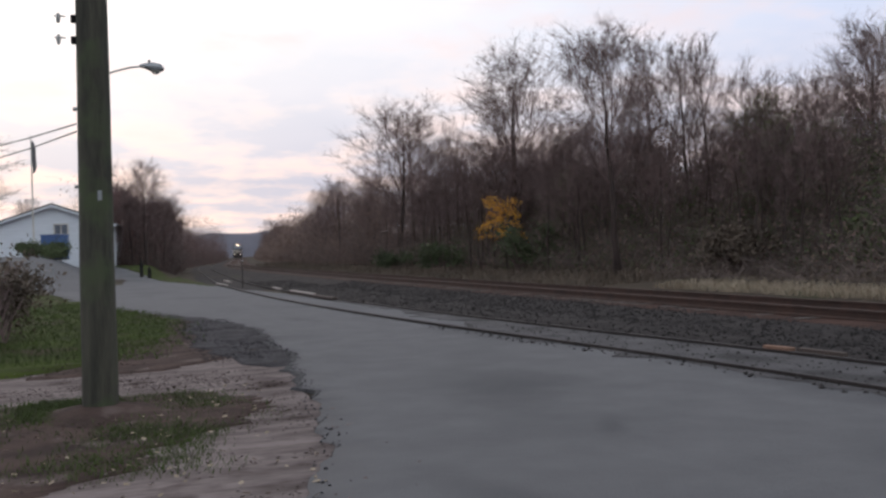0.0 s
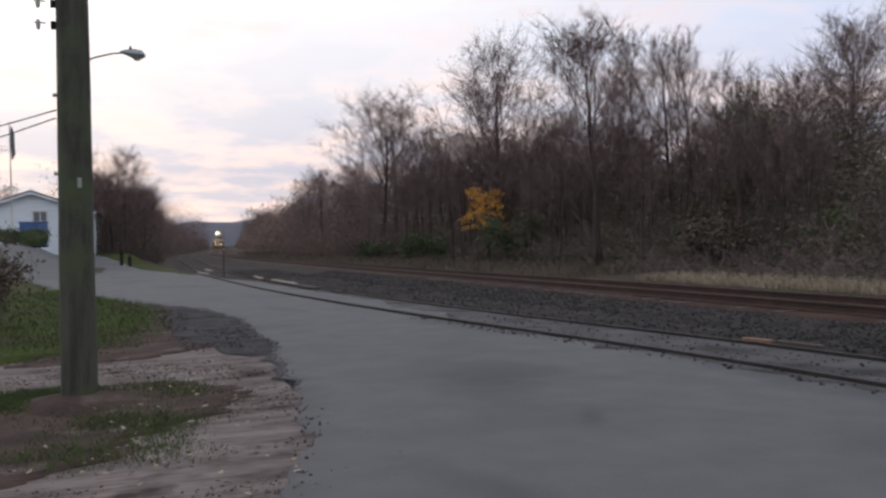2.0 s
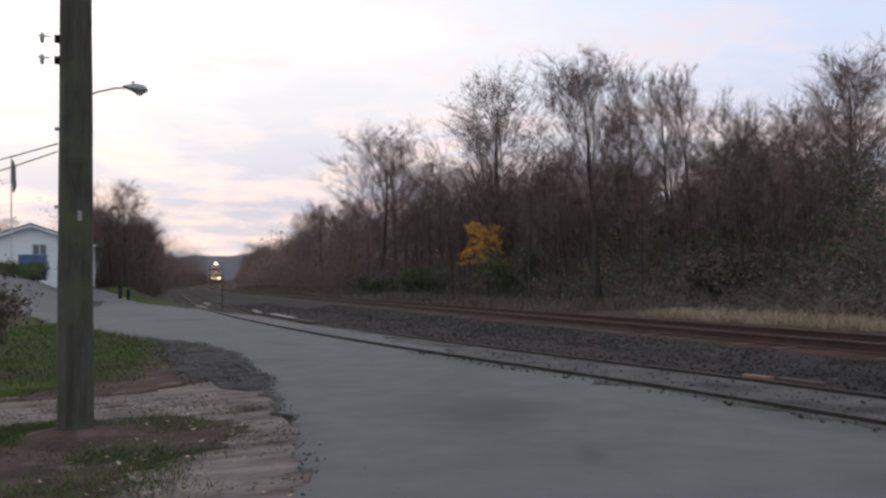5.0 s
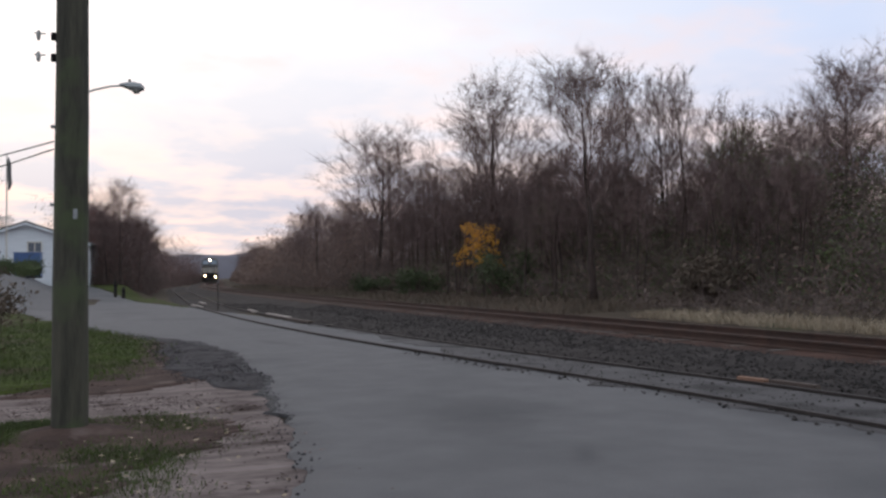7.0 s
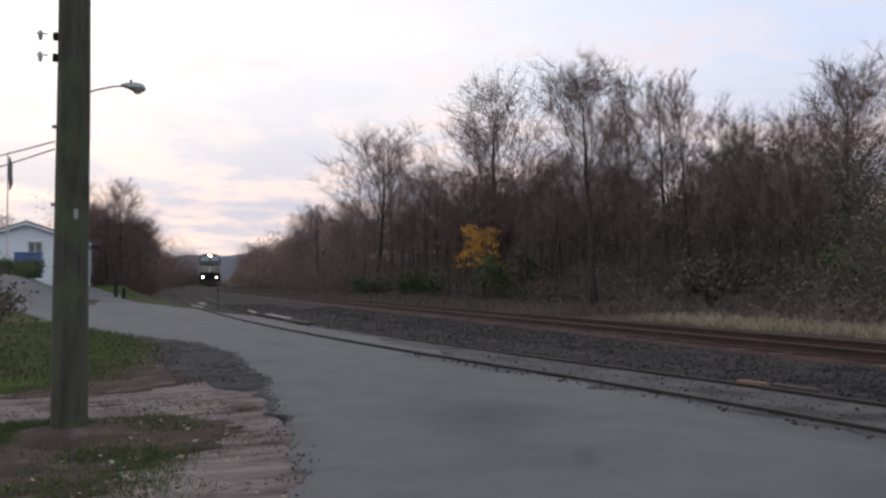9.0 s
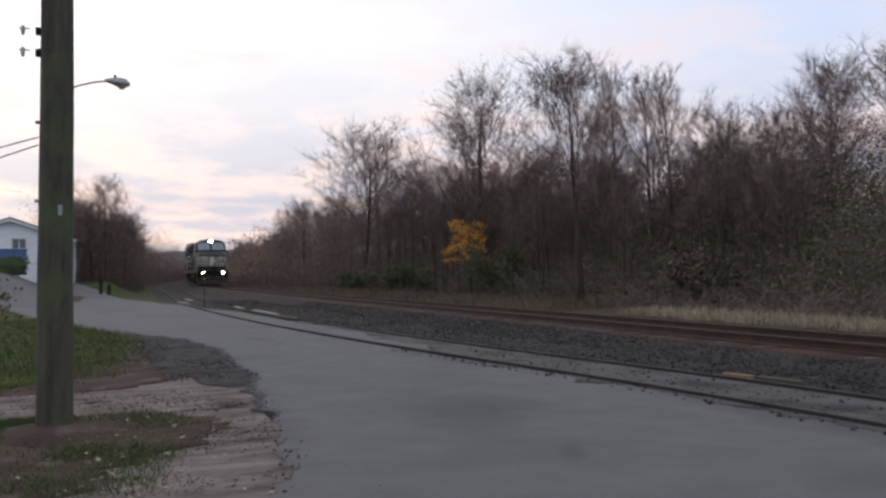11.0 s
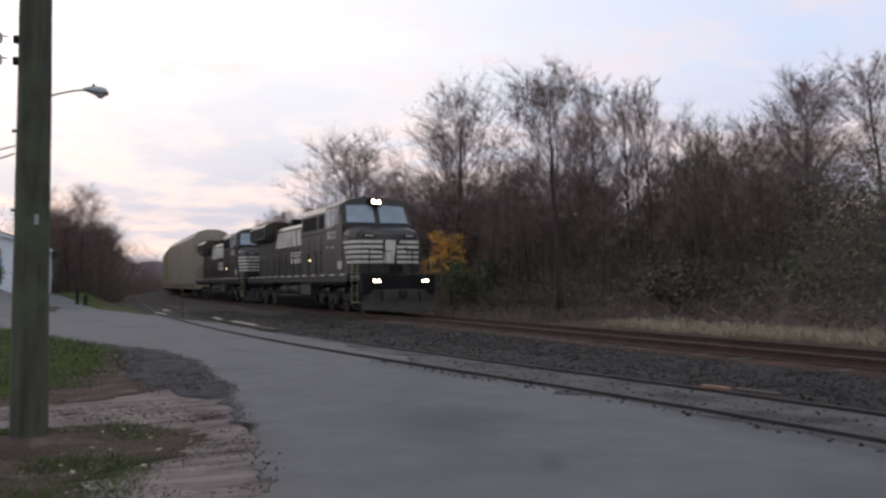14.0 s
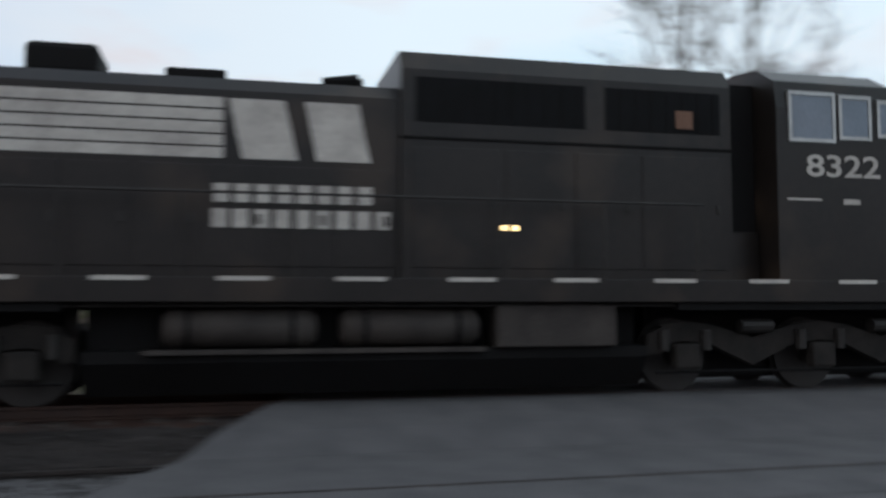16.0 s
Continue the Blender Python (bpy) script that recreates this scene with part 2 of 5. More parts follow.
M["tank"] = mat("dusty_grey_tank", (0.062, 0.053, 0.047), (0.028, 0.024, 0.022), 2.0, 0.75, bump=0.15, spec=0.3)
M["white"] = mat("white_paint", (0.56, 0.53, 0.48), (0.36, 0.33, 0.30), 2.0, 0.6, bump=0.03, fine=14)
M["railing"] = mat("handrail_paint", (0.25, 0.25, 0.13), (0.15, 0.15, 0.08), 5.0, 0.6, bump=0.03)
M["amber"] = mat("amber_lamp", (1.0, 0.72, 0.35), (1.0, 0.6, 0.25), 3, 0.4, bump=0, glow=4.0)
M["headlamp"] = mat("lit_headlamp", (1.0, 0.70, 0.43), (1.0, 0.70, 0.43), 3, 0.4, bump=0, glow=90.0)
M["deadlamp"] = mat("unlit_headlamp", (0.35, 0.35, 0.34), None, 3, 0.2, bump=0)
M["redlamp"] = mat("red_signal_lamp", (1.0, 0.05, 0.03), (1.0, 0.05, 0.03), 3, 0.4, bump=0, glow=6.0)
# Opaque panes: the sky showing through them is in the grey-blue.
M["glass"] = mat("sky_toned_glass", (0.20, 0.24, 0.29), (0.13, 0.16, 0.20), 0.9, 0.05, 0.0, bump=0)
M["cabmetal"] = mat("aluminium_window_frame", (0.45, 0.45, 0.44), (0.34, 0.34, 0.33), 4, 0.4, 0.7, bump=0)
M["rack"] = mat("grey_autorack_panels", (0.30, 0.255, 0.220), (0.20, 0.168, 0.142), 0.6, 0.65, 0.1, bump=0.05, fine=7, spots=((0.16, 0.105, 0.075), 0.5, 0.60))
M["rackframe"] = mat("tan_autorack_frame", (0.30, 0.25, 0.15), (0.20, 0.16, 0.10), 1.0, 0.7, bump=0.05)
M["whitewall"] = mat("white_siding", (0.62, 0.64, 0.68), (0.52, 0.54, 0.58), 0.6, 0.75, bump=0.1, stretch=(1, 1, 8))
M["greyroof"] = mat("grey_shingles", (0.16, 0.155, 0.16), (0.09, 0.088, 0.09), 2.0, 0.9, bump=0.4)
M["brick"] = mat("dark_red_brick", (0.20, 0.085, 0.065), (0.12, 0.055, 0.045), 1.5, 0.9, bump=0.3)
M["blue"] = mat("blue_sheet_metal", (0.06, 0.13, 0.30), (0.045, 0.09, 0.22), 0.8, 0.5, bump=0.05)
M["pane"] = mat("window_pane", (0.10, 0.12, 0.15), (0.07, 0.08, 0.10), 0.8, 0.08, bump=0)
M["galv"] = mat("galvanised_steel", (0.30, 0.31, 0.32), (0.20, 0.21, 0.22), 3.0, 0.5, 0.7, bump=0.05)
M["wire"] = mat("black_cable", (0.03, 0.03, 0.03), None, 3, 0.7, bump=0)
M["brushwood"] = mat("brown_brush", (0.125, 0.092, 0.066), (0.06, 0.045, 0.033), 0.4, 0.95, bump=0, fine=2, vary=0.35)
# Distance haze is mixed into this violet grey.
M["hill"] = mat("haze_tinted_wooded_hill", (0.125, 0.118, 0.140), (0.092, 0.088, 0.104), 0.02, 0.95, bump=0, fine=0.1)
M["car"] = mat("silver_car_paint", (0.55, 0.56, 0.58), (0.45, 0.46, 0.48), 1.0, 0.3, 0.3, bump=0)
M["tyre"] = mat("tyre_rubber", (0.02, 0.02, 0.02), None, 5, 0.8, bump=0.1)


# ---- mesh tools ----
def part(name, bm, material, parent=None, label="", smooth=False):
    me = bpy.data.meshes.new(name)
    bm.to_mesh(me)
    bm.free()
    return link(name, me, material, parent, label, smooth)


def link(name, me, material, parent=None, label="", smooth=False):
    if material is not None and not me.materials:
        me.materials.append(M[material] if isinstance(material, str) else material)
    if smooth:
        me.polygons.foreach_set("use_smooth", [True] * len(me.polygons))
    ob = new(name, me)
    if parent is not None:
        ob.parent = parent
    if label:
        ob["label"] = label
    return ob


def empty(name, m=None):
    ob = new(name)
    ob.empty_display_size = 0.2
    if m is not None:
        ob.matrix_basis = m
    return ob


def box(bm, x0, x1, y0, y1, z0, z1, bev=0.0):
    r = bmesh.ops.create_cube(bm, size=1.0)
    for v in r["verts"]:
        v.co = Vector(((x0 + x1) / 2 + v.co.x * (x1 - x0), (y0 + y1) / 2 + v.co.y * (y1 - y0), (z0 + z1) / 2 + v.co.z * (z1 - z0)))
    if bev:
        es = list({e for v in r["verts"] for e in v.link_edges})
        bmesh.ops.bevel(bm, geom=es, offset=bev, segments=2, affect="EDGES", profile=0.5)


def boxed(x0, x1, y0, y1, z0, z1, bev=0.0):
    bm = bmesh.new()
    box(bm, x0, x1, y0, y1, z0, z1, bev)
    return bm


def tube(bm, pts, r, n=8, cap=True):
    """A round bar through points; r is one radius or one for each point."""
    rings = []
    pts = [Vector(p) for p in pts]
    for i, p in enumerate(pts):
        d = (pts[min(i + 1, len(pts) - 1)] - pts[max(i - 1, 0)]).normalized()
        a = d.cross(Vector((0, 0, 1)) if abs(d.z) < 0.9 else Vector((1, 0, 0))).normalized()
        b = d.cross(a)
        rr = r[i] if isinstance(r, (list, tuple)) else r
        rings.append([bm.verts.new(p + (a * math.cos(k * math.tau / n) + b * math.sin(k * math.tau / n)) * rr) for k in range(n)])
    for u, v in zip(rings, rings[1:]):
        for k in range(n):
            bm.faces.new((u[k], u[(k + 1) % n], v[(k + 1) % n], v[k]))
    if cap:
        bm.faces.new(rings[0][::-1])
        bm.faces.new(rings[-1])


def tubed(pts, r, n=8):
    bm = bmesh.new()
    tube(bm, pts, r, n)
    return bm


def prism(bm, outline, axis, a, b):
    """A plate whose outline lies across an axis ('x' or 'y'), from a to b."""
    def at(u, v, w):
        return (w, u, v) if axis == "x" else (u, w, v) if axis == "y" else (u, v, w)
    f = [bm.verts.new(at(u, v, a)) for u, v in outline]
    g = [bm.verts.new(at(u, v, b)) for u, v in outline]
    bm.faces.new(f)
    bm.faces.new(g[::-1])
    for i in range(len(f)):
        j = (i + 1) % len(f)
        bm.faces.new((f[j], f[i], g[i], g[j]))
    bmesh.ops.recalc_face_normals(bm, faces=bm.faces[:])


def prismed(outline, axis, a, b):
    bm = bmesh.new()
    prism(bm, outline, axis, a, b)
    return bm


def lerp(rows, t, k=1):
    return float(np.interp(t, [r[0] for r in rows], [r[k] for r in rows]))


def raw(name, verts, faces, material, parent=None, label="", smooth=False):
    me = bpy.data.meshes.new(name)
    me.from_pydata([tuple(map(float, v)) for v in verts] if not isinstance(verts, np.ndarray) else verts.tolist(), [], faces if isinstance(faces, list) else faces.tolist())
    me.update()
    return link(name, me, material, parent, label, smooth)


# ---- the lie of the land ----
def main_x(y):
    """Middle of the main line: straight past the crossing, then bending away."""
    return 12.35 + 0.14 * 18 * math.log1p(math.exp(min((y - 100) / 18, 60)))


SIDING = [(-60, 8.3), (5, 8.28), (9, 8.15), (11, 7.9), (15, 7.35), (23, 6.6), (32, 6.2), (45, 6.2), (55, 6.7), (75, 8.1), (100, 9.9), (130, 12.9), (160, 17.2)]


def siding_x(y):
    return sum(lerp(SIDING, y + d) for d in (-3, -1.5, 0, 1.5, 3)) / 5


def step(a, b, v):
    t = min(max((v - a) / (b - a), 0.0), 1.0)
    return t * t * (3 - 2 * t)


def ground_z(x, y):
    if y > -30:
        c = main_x(max(y, -60))
    else:
        c = 12.35
    z = 0.0
    far = x - c
    if far > 2.5:
        open_bank = 1 - step(24, 42, y)
        z += 0.15 * step(2.5, 6, far) + open_bank * step(-9, 4, y) * (2.9 * step(4, 44, far) + 1.1 * step(44, 60, far)) + (1 - open_bank) * 2.0 * step(10, 40, far)
        z += open_bank * (1 - step(-9, 4, y)) * 1.2 * step(20, 70, far)
    left = -x + 3.0 - 0.02 * y
    z += 1.9 * step(46, 64, y) * step(1.0, 6.5, left) * (1 - step(150, 300, y))
    z = max(z, 1.0 * step(56, 80, y) * step(3.2, 5.5, siding_x(min(y, 150)) - x) * (1 - step(150, 300, y)))
    z += 0.5 * step(22, 40, y) * step(4.5, 9, left) * (1 - step(46, 64, y))
    return z


def build_ground():
    xs = sorted(set([-900, -500, -250, -120, -70] + [round(-50 + 1.5 * i, 2) for i in range(84)] + [80, 90, 105, 130, 180, 260, 450, 900]))
    ys = sorted(set([-400, -200, -100, -60, -40] + [round(-30 + 1.5 * i, 2) for i in range(100)] + [125, 140, 160, 185, 220, 270, 340, 450, 650, 1000, 1600]))
    verts = []
    for y in ys:
        for x in xs:
            flat_road = -4 < x < 20 and y < 60
            verts.append((x, y, ground_z(x, y) - 0.03 + (0 if flat_road else 0.05 * noise.noise((x * 0.4, y * 0.4, 0)))))
    n = len(xs)
    faces = [(j * n + i, j * n + i + 1, (j + 1) * n + i + 1, (j + 1) * n + i) for j in range(len(ys) - 1) for i in range(n - 1)]
    tagged(raw("ground", verts, faces, "soil", smooth=True), "rough brown soil with patches of autumn grass", "ground", kind="structure")


def sheet(name, rows, lift, material, label, category, step_y=0.35, ragged=0.12, across=10, kind="structure", wob=0.0):
    """A laid surface between two edges given as rows of y, left x, right x, with ragged rims turned down into the ground."""
    y0, y1 = rows[0][0], rows[-1][0]
    n = max(3, int((y1 - y0) / step_y))
    verts, faces = [], []
    for i in range(n + 1):
        y = y0 + (y1 - y0) * i / n
        a, b = lerp(rows, y), lerp(rows, y, 2)
        a += ragged * (noise.noise((y * 0.9, 1.3, lift * 50)) + 0.6 * noise.noise((y * 3.1, 7.7, lift * 50)) + 0.45 * noise.noise((y * 8.7, 2.7, lift * 50)))
        b += ragged * (noise.noise((y * 0.9, 4.3, lift * 50)) + 0.6 * noise.noise((y * 3.1, 9.7, lift * 50)) + 0.45 * noise.noise((y * 8.7, 5.7, lift * 50)))
        for k in range(across + 3):
            f = min(max((k - 1) / across, 0), 1)
            x = a + (b - a) * f
            rim = k in (0, across + 2)
            verts.append((x + (0 if not rim else (-0.03 if k == 0 else 0.03)), y, ground_z(x, y) + lift + wob * noise.noise((x * 1.1, y * 1.1, 3)) - (0.06 if rim or i in (0, n) else 0)))
    w = across + 3
    for i in range(n):
        for k in range(w - 1):
            faces.append((i * w + k, i * w + k + 1, (i + 1) * w + k + 1, (i + 1) * w + k))
    return tagged(raw(name, verts, faces, material, smooth=True), label, category, kind=kind)


ROAD = [(-40, -6, 8.9), (-12, -4.5, 8.95), (0, -0.6, 8.95), (3, 0.45, 8.95), (5.67, 1.21, 8.92), (7.1, 1.69, 8.85), (9.9, 2.08, 8.65), (13.7, 2.62, 8.15),
        (19.6, 2.83, 7.5), (23, 2.21, 7.25), (25, 1.5, 7.1), (28, 0.7, 6.9), (33, -0.6, 6.7), (38, -1.5, 6.3), (42, -2.1, 5.6), (48, -3.0, 5.2), (52, -3.8, 4.7), (60, -6.5, 3.4), (78, -12, 0.3), (95, -22, -4)]


def build_surfaces():
    sheet("road", ROAD, 0.0, "asphalt", "worn grey asphalt lane with dark patches", "road", ragged=0.2, across=14, wob=0.004, step_y=0.2)
    strip = ((2.0, 1.1), (5, 1.02), (9, 0.92), (12, 0.85), (15, 0.55), (19, 0.0), (24, -0.5), (31, -0.72))
    sheet("siding_gravel", [(y, siding_x(y) - w, siding_x(y) + 0.98) for y, w in strip], 0.012, "sidingfill", "gritty broken asphalt round the sunken siding rails", "gravel", ragged=0.4, wob=0.006)
    sheet("pale_dirt_drive", [(-3.0, -5, -2.0), (0.0, -7, -1.0), (3.0, -8, 0.3), (5.6, -9, 1.2), (7.2, -10, 1.7), (9.9, -12, 2.1), (12.6, -12, 2.5), (14.4, -0.9, 2.55), (18, 0.6, 2.75), (22, 1.0, 2.3)], -0.014, "sand", "pale trodden dirt drive beside the road", "dirt", ragged=0.12, wob=0.015)
    sheet("brown_dirt_patch", [(6.5, -3.6, -0.9), (7.2, -3.2, 0.3), (8.4, -2.6, 1.0), (9.8, -2.0, 1.45), (10.6, -1.3, 1.35), (10.9, -0.6, 0.9)], -0.004, "redsoil", "brown bare dirt with leaf litter round the pole", "dirt", step_y=0.06, ragged=0.5, wob=0.015)
    sheet("turf_strip", [(13.4, -14, -1.2), (14.4, -14, -0.1), (17.5, -16, 0.75), (21, -18, 1.2), (24, -19, 1.25), (28, -20, 0.5), (33, -22, -0.8), (44, -26, -2.6)], 0.01, "turf", "green lawn verge beside the road", "grass", step_y=0.12, ragged=0.45, wob=0.02)
    sheet("brown_verge", [(13.0, -0.9, 0.8), (14.4, -0.5, 1.9), (17, 0.1, 1.95), (20, 0.7, 2.0), (23.5, 0.95, 1.75), (26, 0.7, 1.2)], 0.004, "redsoil", "bare brown soil between the lawn and the drive", "dirt", step_y=0.1, ragged=0.45, wob=0.02)
    sheet("dark_gravel_patch", [(12.4, 2.2, 2.42), (14, 1.75, 2.66), (17, 1.35, 2.80), (20, 1.55, 2.82), (23, 1.7, 2.22), (25.5, 1.15, 1.5)], 0.012, "millings", "dark crushed gravel on the road shoulder", "gravel", ragged=0.3, wob=0.03)
    sheet("house_lawn", [(3, 34, 66), (6, 32, 68), (16, 33, 68), (24, 37, 66), (33, 48, 66)], 0.05, "turf", "green lawn sloping up to the white house", "grass", step_y=1.0, ragged=0.6, across=26)
    sheet("green_verge", [(48, 4.9, 5.2), (54, 4.4, 5.0), (60, 3.5, 5.0), (68, 2.2, 5.0), (76, 0.8, 5.2), (84, -2.5, 5.4), (100, -3.0, 6.0)], 0.02, "turf", "green grass bank between the road and the copse", "grass", ragged=0.3)
    rim()


def rim():
    """The crumbled lip where the asphalt breaks off to the dirt, with its step shadow in the dark colour."""
    verts, faces, ys = [], [], [9.6 + 0.1 * i for i in range(150)]
    for y in ys:
        a = lerp(ROAD, y) + 0.2 * (noise.noise((y * 0.9, 1.3, 0)) + 0.6 * noise.noise((y * 3.1, 7.7, 0)) + 0.45 * noise.noise((y * 8.7, 2.7, 0)))
        w = 0.02 + 0.075 * (1 + noise.noise((y * 2.3, 4, 1))) * step(9, 12, y)
        o = 0.05 * noise.noise((y * 6.0, 2, 9))
        verts += [(a - w * 0.9 + o, y, -0.02), (a - w * 0.3 + o, y, 0.012), (a + w * 0.6 + o, y, 0.010), (a + w * 0.75 + o, y, -0.004)]
    for i in range(len(ys) - 1):
        for k in range(3):
            faces.append((4 * i + k, 4 * i + k + 1, 4 * i + k + 5, 4 * i + k + 4))
    tagged(raw("asphalt_rim", verts, faces, "edge"), "crumbled edge of the asphalt, darkened for its step shadow", "road", kind="structure")


def build_crossing():
    """The street that crosses the rails, ramped up to their height."""
    prof = [(6.6, 0.006), (7.0, 0.05), (9.3, 0.06), (9.9, 0.24), (10.9, 0.385), (14.0, 0.385), (16.5, 0.40), (20, 0.35), (30, 0.45), (45, 0.75), (80, 1.4)]
    verts, faces = [], []
    for i, (x, z) in enumerate(prof):
        near = lerp([(6.6, 1.7), (8.2, 1.1), (9.8, 0.2), (12.1, -1.0), (16, -1.4), (30, -0.5), (45, 2.5), (80, 8.0)], x)
        for k in range(12):
            y = near + (-13 - near) * k / 11
            verts.append((x, y, z))
        verts.append((x, near + 0.12, z - 0.4))
    w = 13
    for i in range(len(prof) - 1):
        for k in range(11):
            faces.append((i * w + k, (i + 1) * w + k, (i + 1) * w + k + 1, i * w + k + 1)[::-1])
        faces.append((i * w + 12, (i + 1) * w + 12, (i + 1) * w, i * w)[::-1])
    tagged(raw("crossing_road", verts, faces, "crossing"), "grey asphalt street crossing the rails", "road", kind="structure")


# ---- railway ----
def bed(name, mid, half, foot, top, base, y0, y1, material, label):
    """A ballast bed: a flat-topped bank with sloping shoulders along a line."""
    verts, faces = [], []
    ys = [y0 + 1.0 * i for i in range(int(y1 - y0) + 1)]
    prof = [(-foot, 0), (-half - 0.35 * (foot - half), 0.62), (-half, 1.0), (-0.6, 1.0), (0.6, 1.0), (half, 1.0), (half + 0.35 * (foot - half), 0.62), (foot, 0)]
    for y in ys:
        for u, h in prof:
            verts.append((mid(y) + u + 0.06 * noise.noise((y * 0.8, u, 5)), y, base + (top - base) * h + 0.03 * noise.noise((y * 1.3, u * 2, 2))))
    n = len(prof)
    for i in range(len(ys) - 1):
        for k in range(n - 1):
            faces.append((i * n + k, i * n + k + 1, (i + 1) * n + k + 1, (i + 1) * n + k))
    return tagged(raw(name, verts, faces, material, smooth=True), label, "ballast", kind="structure")


RAILSHAPE = [(-0.07, -0.17), (0.07, -0.17), (0.07, -0.155), (0.012, -0.13), (0.012, -0.045), (0.036, -0.035), (0.036, 0.0), (-0.036, 0.0), (-0.036, -0.035), (-0.012, -0.045), (-0.012, -0.13), (-0.07, -0.155)]


def rail_run(name, mid, off, z, y0, y1, gap, material, parent, label, head=None):
    verts, faces = [], []
    ys = list(np.arange(y0, y1 + 0.01, gap))
    for y in ys:
        for u, v in RAILSHAPE:
            verts.append((mid(y) + off + u, y, z + v))
    n = len(RAILSHAPE)
    for i in range(len(ys) - 1):
        for k in range(n):
            j = (k + 1) % n
            faces.append((i * n + k, i * n + j, (i + 1) * n + j, (i + 1) * n + k))
    faces.append(tuple(range(n))[::-1])
    ob = raw(name, verts, faces, material, parent, label)
    if head:
        ob.data.materials.append(M[head])
        for p in ob.data.polygons:
            if p.normal.z > 0.9 and abs(p.center.z - z) < 0.004:
                p.material_index = 1
    return ob


def track(name, mid, z, y0, y1, tie_y0, tie_y1, pitch, railmat, head, label, sink=0.0, skip=0.0):
    t = empty(name)
    tagged(t, label, "railway track")
    for s in (-0.7525, 0.7525):
        rail_run("rail", mid, s, z, y0, y1, 2.0, railmat, t, "", head)
    tie = boxed(-1.28, 1.28, -0.11, 0.11, -0.16, 0.0, 0.012)
    me = bpy.data.meshes.new("tie")
    tie.to_mesh(me)
    tie.free()
    me.materials.append(M["tie"])
    rnd = random.Random(5)
    y = tie_y0
    while y < tie_y1:
        if rnd.random() >= skip:
            o = link("tie", me, None, t)
            o.matrix_basis = pose(mid(y) + rnd.uniform(-0.05, 0.05), y, z - 0.172 - sink + rnd.uniform(-0.012, 0.008), 0, 0, rnd.uniform(-1.2, 1.2))
        y += pitch
    return t


def stones(name, count, place, size, material, label, seed):
    """Loose stones: small uneven eight-sided lumps scattered by a rule."""
    rng = np.random.RandomState(seed)
    octa = np.array([(1, 0, 0), (-1, 0, 0), (0, 1, 0), (0, -1, 0), (0, 0, 1), (0, 0, -1)], float)
    tri = np.array([(0, 2, 4), (2, 1, 4), (1, 3, 4), (3, 0, 4), (2, 0, 5), (1, 2, 5), (3, 1, 5), (0, 3, 5)])
    pts = np.array([place(rng) for _ in range(count)])
    v = octa[None] * rng.uniform(0.55, 1.25, (count, 6, 1)) * (rng.uniform(size[0], size[1], (count, 1, 1)) * np.array([1, 1, 0.7]))
    v += rng.uniform(-0.2, 0.2, v.shape) * size[0]
    a = rng.uniform(0, math.tau, count)
    c, s = np.cos(a)[:, None], np.sin(a)[:, None]
    v = np.stack([v[..., 0] * c - v[..., 1] * s, v[..., 0] * s + v[..., 1] * c, v[..., 2]], -1) + pts[:, None]
    f = (tri[None] + 6 * np.arange(count)[:, None, None]).reshape(-1, 3)
    return tagged(raw(name, v.reshape(-1, 3), f, material), label, "stones", kind="stuff")


def build_railway():
    bed("ballast_bed_verge", lambda y: siding_x(y) + 2.15, 1.1, 1.6, 0.05, -0.09, 0.6, 60, "ballast", "grey gravel between siding and main line")
    bed("ballast_bed_siding", siding_x, 1.5, 2.6, -0.02, -0.09, 40, 150, "ballast", "grey gravel bed of the sunken siding")
    bed("ballast_bed_main", main_x, 1.75, 3.9, RAIL - 0.20, -0.08, -80, 420, "ballast", "dark grey ballast bank of the main line")
    bed("rusty_track_bed", lambda y: main_x(y) + 0.3, 1.75, 2.6, RAIL - 0.178, RAIL - 0.36, -80, 420, "rustbed", "rust-stained ballast between the rails")
    track("main_track", main_x, RAIL, -90, 420, -40, 130, 0.56, "rail", "railhead", "rusty steel main-line track on wooden ties")
    track("siding_track", siding_x, 0.055, -40, 148, 41, 110, 0.6, "oldrail", "oldhead", "dull disused siding track half sunk in gravel", sink=0.0, skip=0.4)

    def near_main(rng):
        y = -1 + 42 * rng.rand() ** 1.5
        u = rng.uniform(-3.8, -1.0) if rng.rand() < 0.8 else rng.uniform(-1.0, 3.0)
        h = float(np.interp(abs(u), [0, 1.75, 2.5, 3.9], [1, 1, 0.62, 0])) * (RAIL - 0.20 + 0.08) - 0.08
        return (main_x(y) + u, y, h + 0.01)

    def near_siding(rng):
        y = 1 + 50 * rng.rand() ** 1.5
        u = rng.uniform(0.85, 3.4) if y > 17 or rng.rand() < 0.72 else rng.uniform(-1.15, 0.85)
        return (siding_x(y) + u, y, (0.04 if u > 0.85 else 0.014) + rng.uniform(-0.02, 0.03 if u > 0.85 else 0.0))

    stones("ballast_stones", 16000, near_main, (0.018, 0.042), "stone", "crushed grey track stone", 3)
    stones("siding_stones", 11000, near_siding, (0.015, 0.04), "stone", "crushed grey stone over the siding", 4)
    stones("shoulder_stones", 1600, lambda r: (r.uniform(1.3, 2.75), r.uniform(13.5, 22.5), 0.015), (0.008, 0.022), "millings", "dark crushed stone on the shoulder", 6)
    def crumb(r):
        y = r.uniform(4.5, 25)
        return (lerp(ROAD, y) + r.normal(0, 0.07), y, 0.006)
    stones("asphalt_crumbs", 300, crumb, (0.007, 0.02), "millings", "broken crumbs of asphalt along the road edge", 7)
